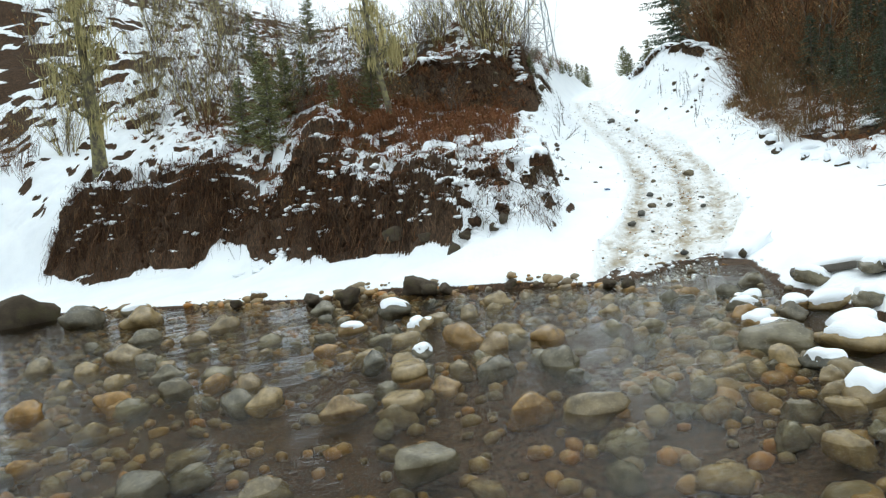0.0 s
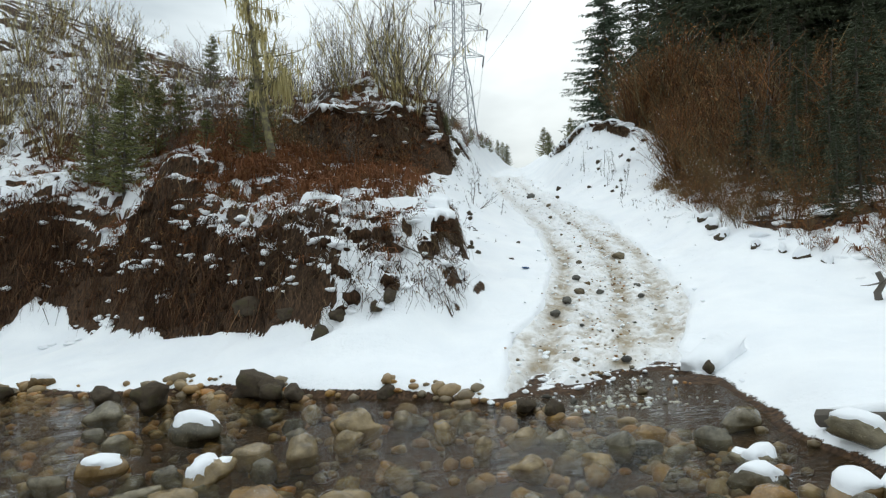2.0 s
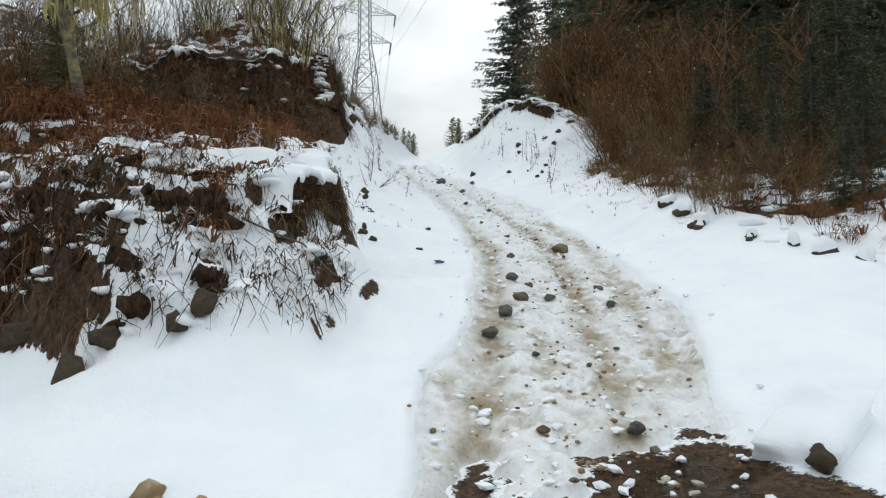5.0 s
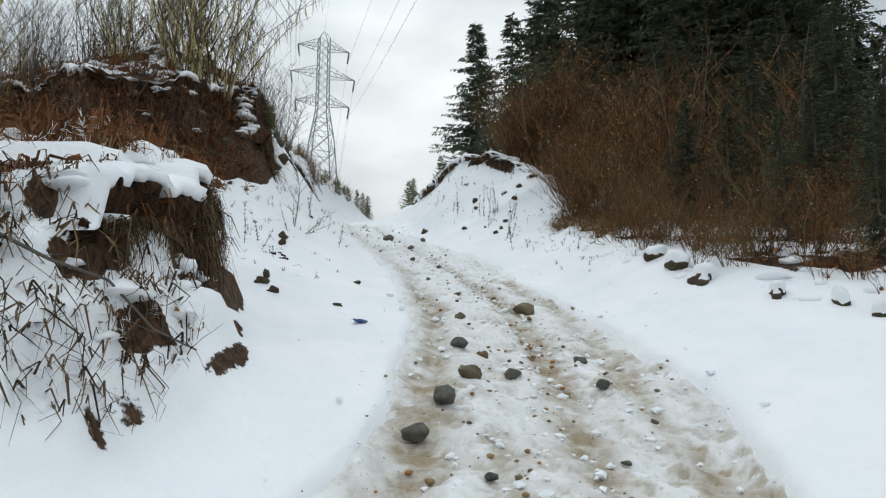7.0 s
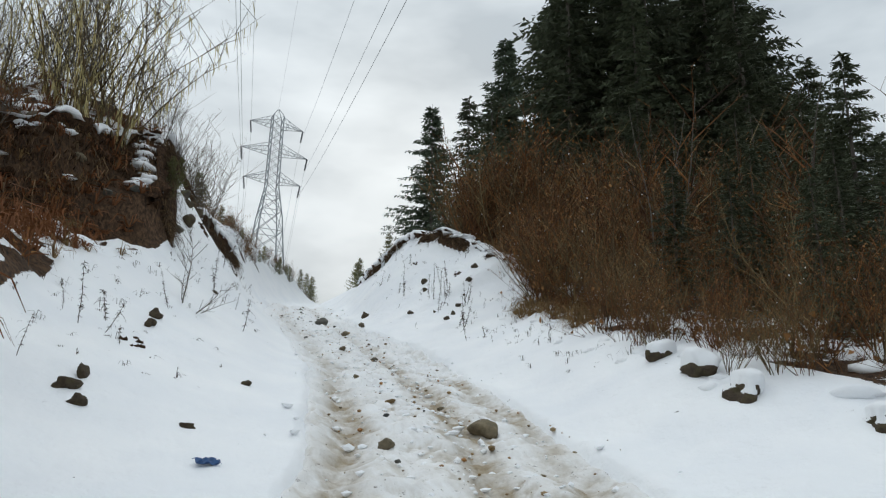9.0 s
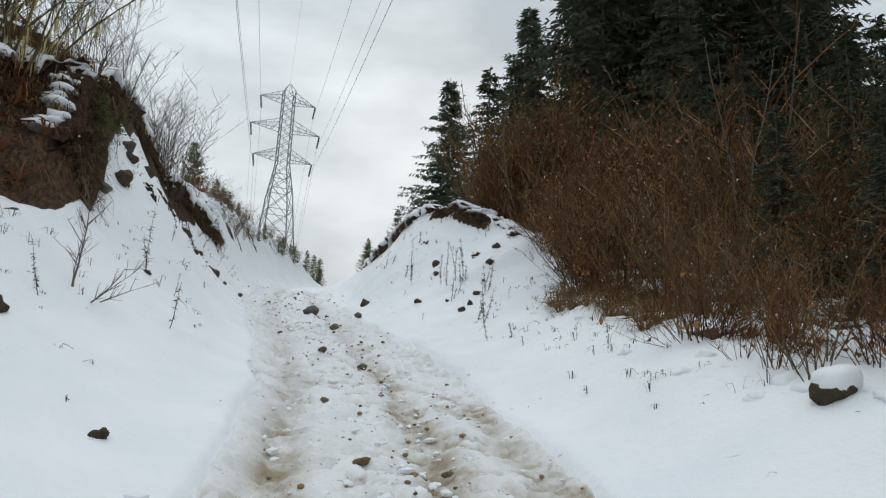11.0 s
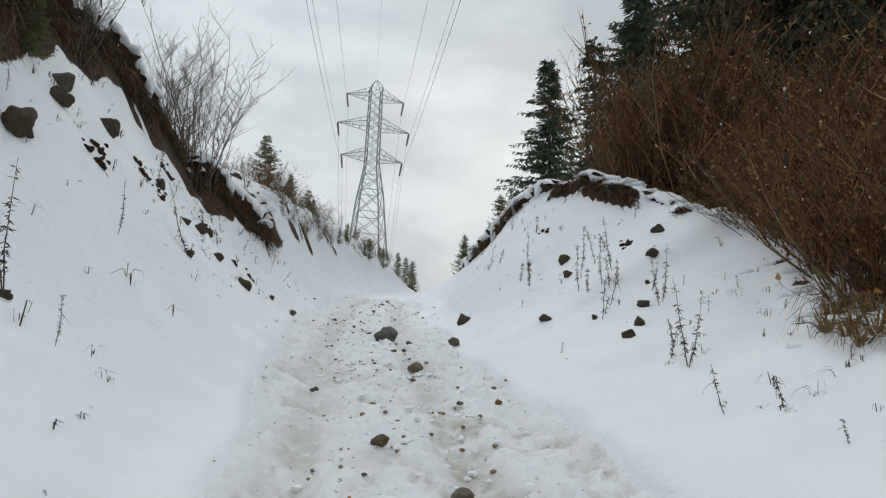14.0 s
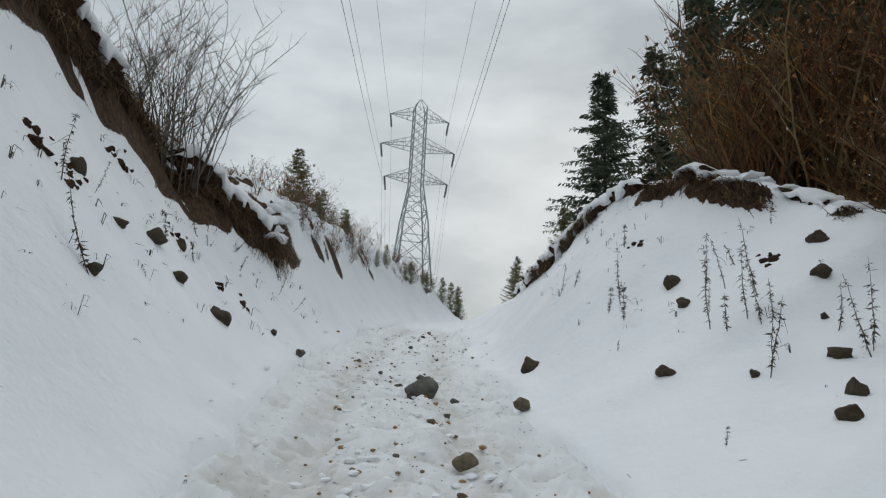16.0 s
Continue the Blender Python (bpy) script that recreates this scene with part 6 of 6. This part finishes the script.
# ---- dry weeds standing in the snow ----
def weed(seed, height, tufts):
    rng = random.Random(seed)
    s = Soup()
    pts = sway((0, 0, -0.05), (rng.gauss(0, 0.12), rng.gauss(0, 0.12), 1), height, 6, rng, 0.07)
    s.tube(pts, [0.007, 0.0065, 0.006, 0.005, 0.004, 0.003, 0.002], 4)
    for _ in range(tufts):
        f = rng.uniform(0.8, 5.9)
        i = int(f)
        p = pts[i].lerp(pts[i + 1], f - i)
        for _ in range(3):
            d = Vector((rng.gauss(0, 1), rng.gauss(0, 1), rng.uniform(-1.6, 0.3))).normalized()
            w = Vector((rng.gauss(0, 1), rng.gauss(0, 1), rng.gauss(0, 1))).normalized() * 0.008
            s.quad(p, p + d * 0.025 + w, p + d * rng.uniform(0.04, 0.08), p + d * 0.025 - w)
    if rng.random() < 0.6:
        q = sway(pts[4], (rng.gauss(0, 1), rng.gauss(0, 1), -0.4), height * 0.35, 4, rng, 0.15, -0.15)
        s.tube(q, [0.004, 0.0035, 0.003, 0.002, 0.001], 3)
    top = new("dry_weed")
    s.out("stalk", WEED, top)
    return top


weeds = Stand([weed(300 + i, (0.95, 0.7, 0.55, 1.15, 0.4)[i], (22, 16, 26, 30, 14)[i]) for i in range(5)])
for x, y, i in ((13.9, 40.1, 2), (14.55, 37.5, 3), (14.75, 37.5, 1), (14.15, 38.0, 0), (14.2, 37.7, 2), (14.75, 36.0, 3), (13.85, 36.4, 1), (14.0, 36.6, 4), (13.25, 33.0, 3), (13.05, 31.2, 4), (13.9, 40.7, 2), (14.5, 37.7, 0), (6.7, 42.4, 4), (6.8, 39.9, 2), (8.0, 45.3, 4), (4.0, 25.4, 0), (4.3, 26.0, 2), (6.2, 32.1, 1), (6.7, 30.0, 1), (14.8, 42.0, 2), (14.0, 42.6, 4), (15.4, 39.3, 4), (6.4, 37.0, 0), (7.0, 41.0, 4), (13.4, 33.6, 2), (13.7, 34.0, 4), (6.17, 32.2, 3), (14.09, 40.6, 3), (14.67, 38.95, 0), (14.88, 38.0, 3), (14.24, 36.9, 1), (14.65, 35.9, 3), (7.12, 36.3, 3), (13.32, 33.1, 3), (14.9, 38.8, 0)):
    weeds.set(x, y, rng.uniform(0.85, 1.15), "dry brown weed stalk standing in the snow", "weed", "dry weeds in the snow", rng, 0.0, i, 0.08)
for n in range(34):
    if n % 2:
        y = rng.uniform(22, 46)
        x = float(ROAD_L(y)) + (float(LFOOT_X(y)) - float(ROAD_L(y))) * rng.uniform(0.35, 1.0)
    else:
        y = rng.uniform(30, 46)
        x = float(RFOOT_X(y)) + (float(RTOP_X(y)) - float(RFOOT_X(y))) * rng.uniform(0.1, 0.9)
    weeds.set(x, y, rng.uniform(0.35, 0.8), "short dry weed poking through the snow", "weed", "dry weeds in the snow", rng, 0.0, None, 0.2)

# a lone sapling on the snow slope, fallen wood, and a slab of snow crust
sapling = shrub("bare_sapling", 400, 1.7, 0.10, 2, 11, 4, TWIG_GREY, TWIG_GREY, 0.016)
sapling.location = (5.4, 29.3, floor_z(5.4, 29.3))
tagged(sapling, "thin bare sapling standing in the snow slope", "sapling")
bent = shrub("bent_sapling", 404, 1.1, 0.9, 3, 7, 2, TWIG_GREY, TWIG_GREY, 0.012)
bent.location, bent.rotation_euler = (5.75, 29.35, floor_z(5.75, 29.35)), (0.3, 0.9, 0.2)
tagged(bent, "bare sapling bent down over the snow slope", "sapling")


def log(name, pts, r, label, limbs=0, snow=True):
    s, b = Soup(), Soup()
    pts = [Vector(p) for p in pts]
    s.tube(pts, [r * (1 - 0.12 * i) for i in range(len(pts))], 8)
    for _ in range(limbs):
        k = rng.randrange(len(pts) - 1)
        p = pts[k].lerp(pts[k + 1], rng.random())
        q = sway(p, (rng.gauss(0, 1), rng.gauss(0, 1), rng.uniform(0, 1)), rng.uniform(0.25, 0.6), 3, rng, 0.2)
        b.tube(q, [r * 0.3, r * 0.22, r * 0.15, r * 0.06], 4)
    top = new(name)
    s.out("trunk", BARK, top)
    if limbs:
        b.out("twigwork", BARK, top)["kind"] = "stuff"
    if snow:
        c = Soup()
        c.tube([p + Vector((0, 0, r * 0.75)) for p in pts], [r * 0.7 * f for f in (0.5, 1, 0.9, 1, 0.5)[:len(pts)]], 8)
        c.out("snow_cap", SNOW, top, "line of snow along the top", True)
    return tagged(top, label, "fallen wood")


log("fallen_branch", [(x, y, floor_z(x, y) + h) for x, y, h in ((1.7, 17.9, 0.16), (2.15, 17.7, 0.24), (2.55, 17.95, 0.12), (2.95, 17.8, 0.22), (3.3, 18.15, 0.05))], 0.017, "dead branch fallen down the end of the bank", 9, False)
log("fallen_branch", [(-0.3, 20.8, 3.95), (-0.05, 20.2, 3.75), (0.2, 19.6, 3.5), (0.45, 18.9, 3.2), (0.6, 18.5, 3.0)], 0.02, "pale stick lying down the brushy bank", 2, False)
log("drift_log", [(x, y, floor_z(x, y) + 0.12) for x, y in ((5.4, 8.6), (5.6, 8.0), (5.75, 7.4), (5.9, 6.8), (6.05, 6.2))], 0.10, "dark driftwood log under a line of snow", 1)
log("stump", [(11.15, 14.6, 1.05), (11.1, 14.6, 1.3), (11.2, 14.55, 1.5), (11.12, 14.6, 1.72)], 0.08, "dark splintered stump in the snow", 2, False)
bm = bmesh.new()
bmesh.ops.create_cube(bm, size=1.0)
bmesh.ops.subdivide_edges(bm, edges=bm.edges[:], cuts=5, use_grid_fill=True)
for v in bm.verts:
    p = v.co
    k = 1 + 0.25 * noise.noise(p * 2.2 + Vector((3, 1, 7)))
    v.co = Vector((p.x * 0.55 * k, p.y * 0.22 * k, p.z * 0.62 * k + 0.12 * noise.noise(p * 5)))
for f in bm.faces:
    f.smooth = True
slab = part("snow_slab", bm, SNOW)
slab.location, slab.rotation_euler, slab.scale = (6.55, 12.75, floor_z(6.55, 12.75) + 0.02), (0.1, -0.5, 0.4), (1.7, 3.0, 0.75)
tagged(slab, "block of crusted snow shoved up beside the track", "snow slab")
set_stone(6.2, 12.35, 0.24, MOSSY_ROCKS, "lump of brown earth bared under the block of snow", "clod", "", floor_z(6.28, 12.3), 0.1, 1.1, False, rng)

# a scrap of blue plastic lying on the snow beside the track
BLUE = m_plain("blue_plastic", (0.02, 0.06, 0.16), (0.05, 0.12, 0.28), 9, 0.4)
bm = bmesh.new()
bmesh.ops.create_grid(bm, x_segments=8, y_segments=5, size=0.5)
for v in bm.verts:
    v.co = Vector((v.co.x * 0.22, v.co.y * 0.12, 0.05 * noise.noise(v.co * 5) + 0.03 * abs(v.co.x)))
bmesh.ops.solidify(bm, geom=bm.faces[:], thickness=0.006)
scrap = part("plastic_scrap", bm, BLUE)
scrap.location, scrap.rotation_euler = (5.52, 21.43, floor_z(5.52, 21.43) + 0.03), (0.25, 0.1, 0.4)
tagged(scrap, "crumpled scrap of blue plastic lying on the snow", "scrap")
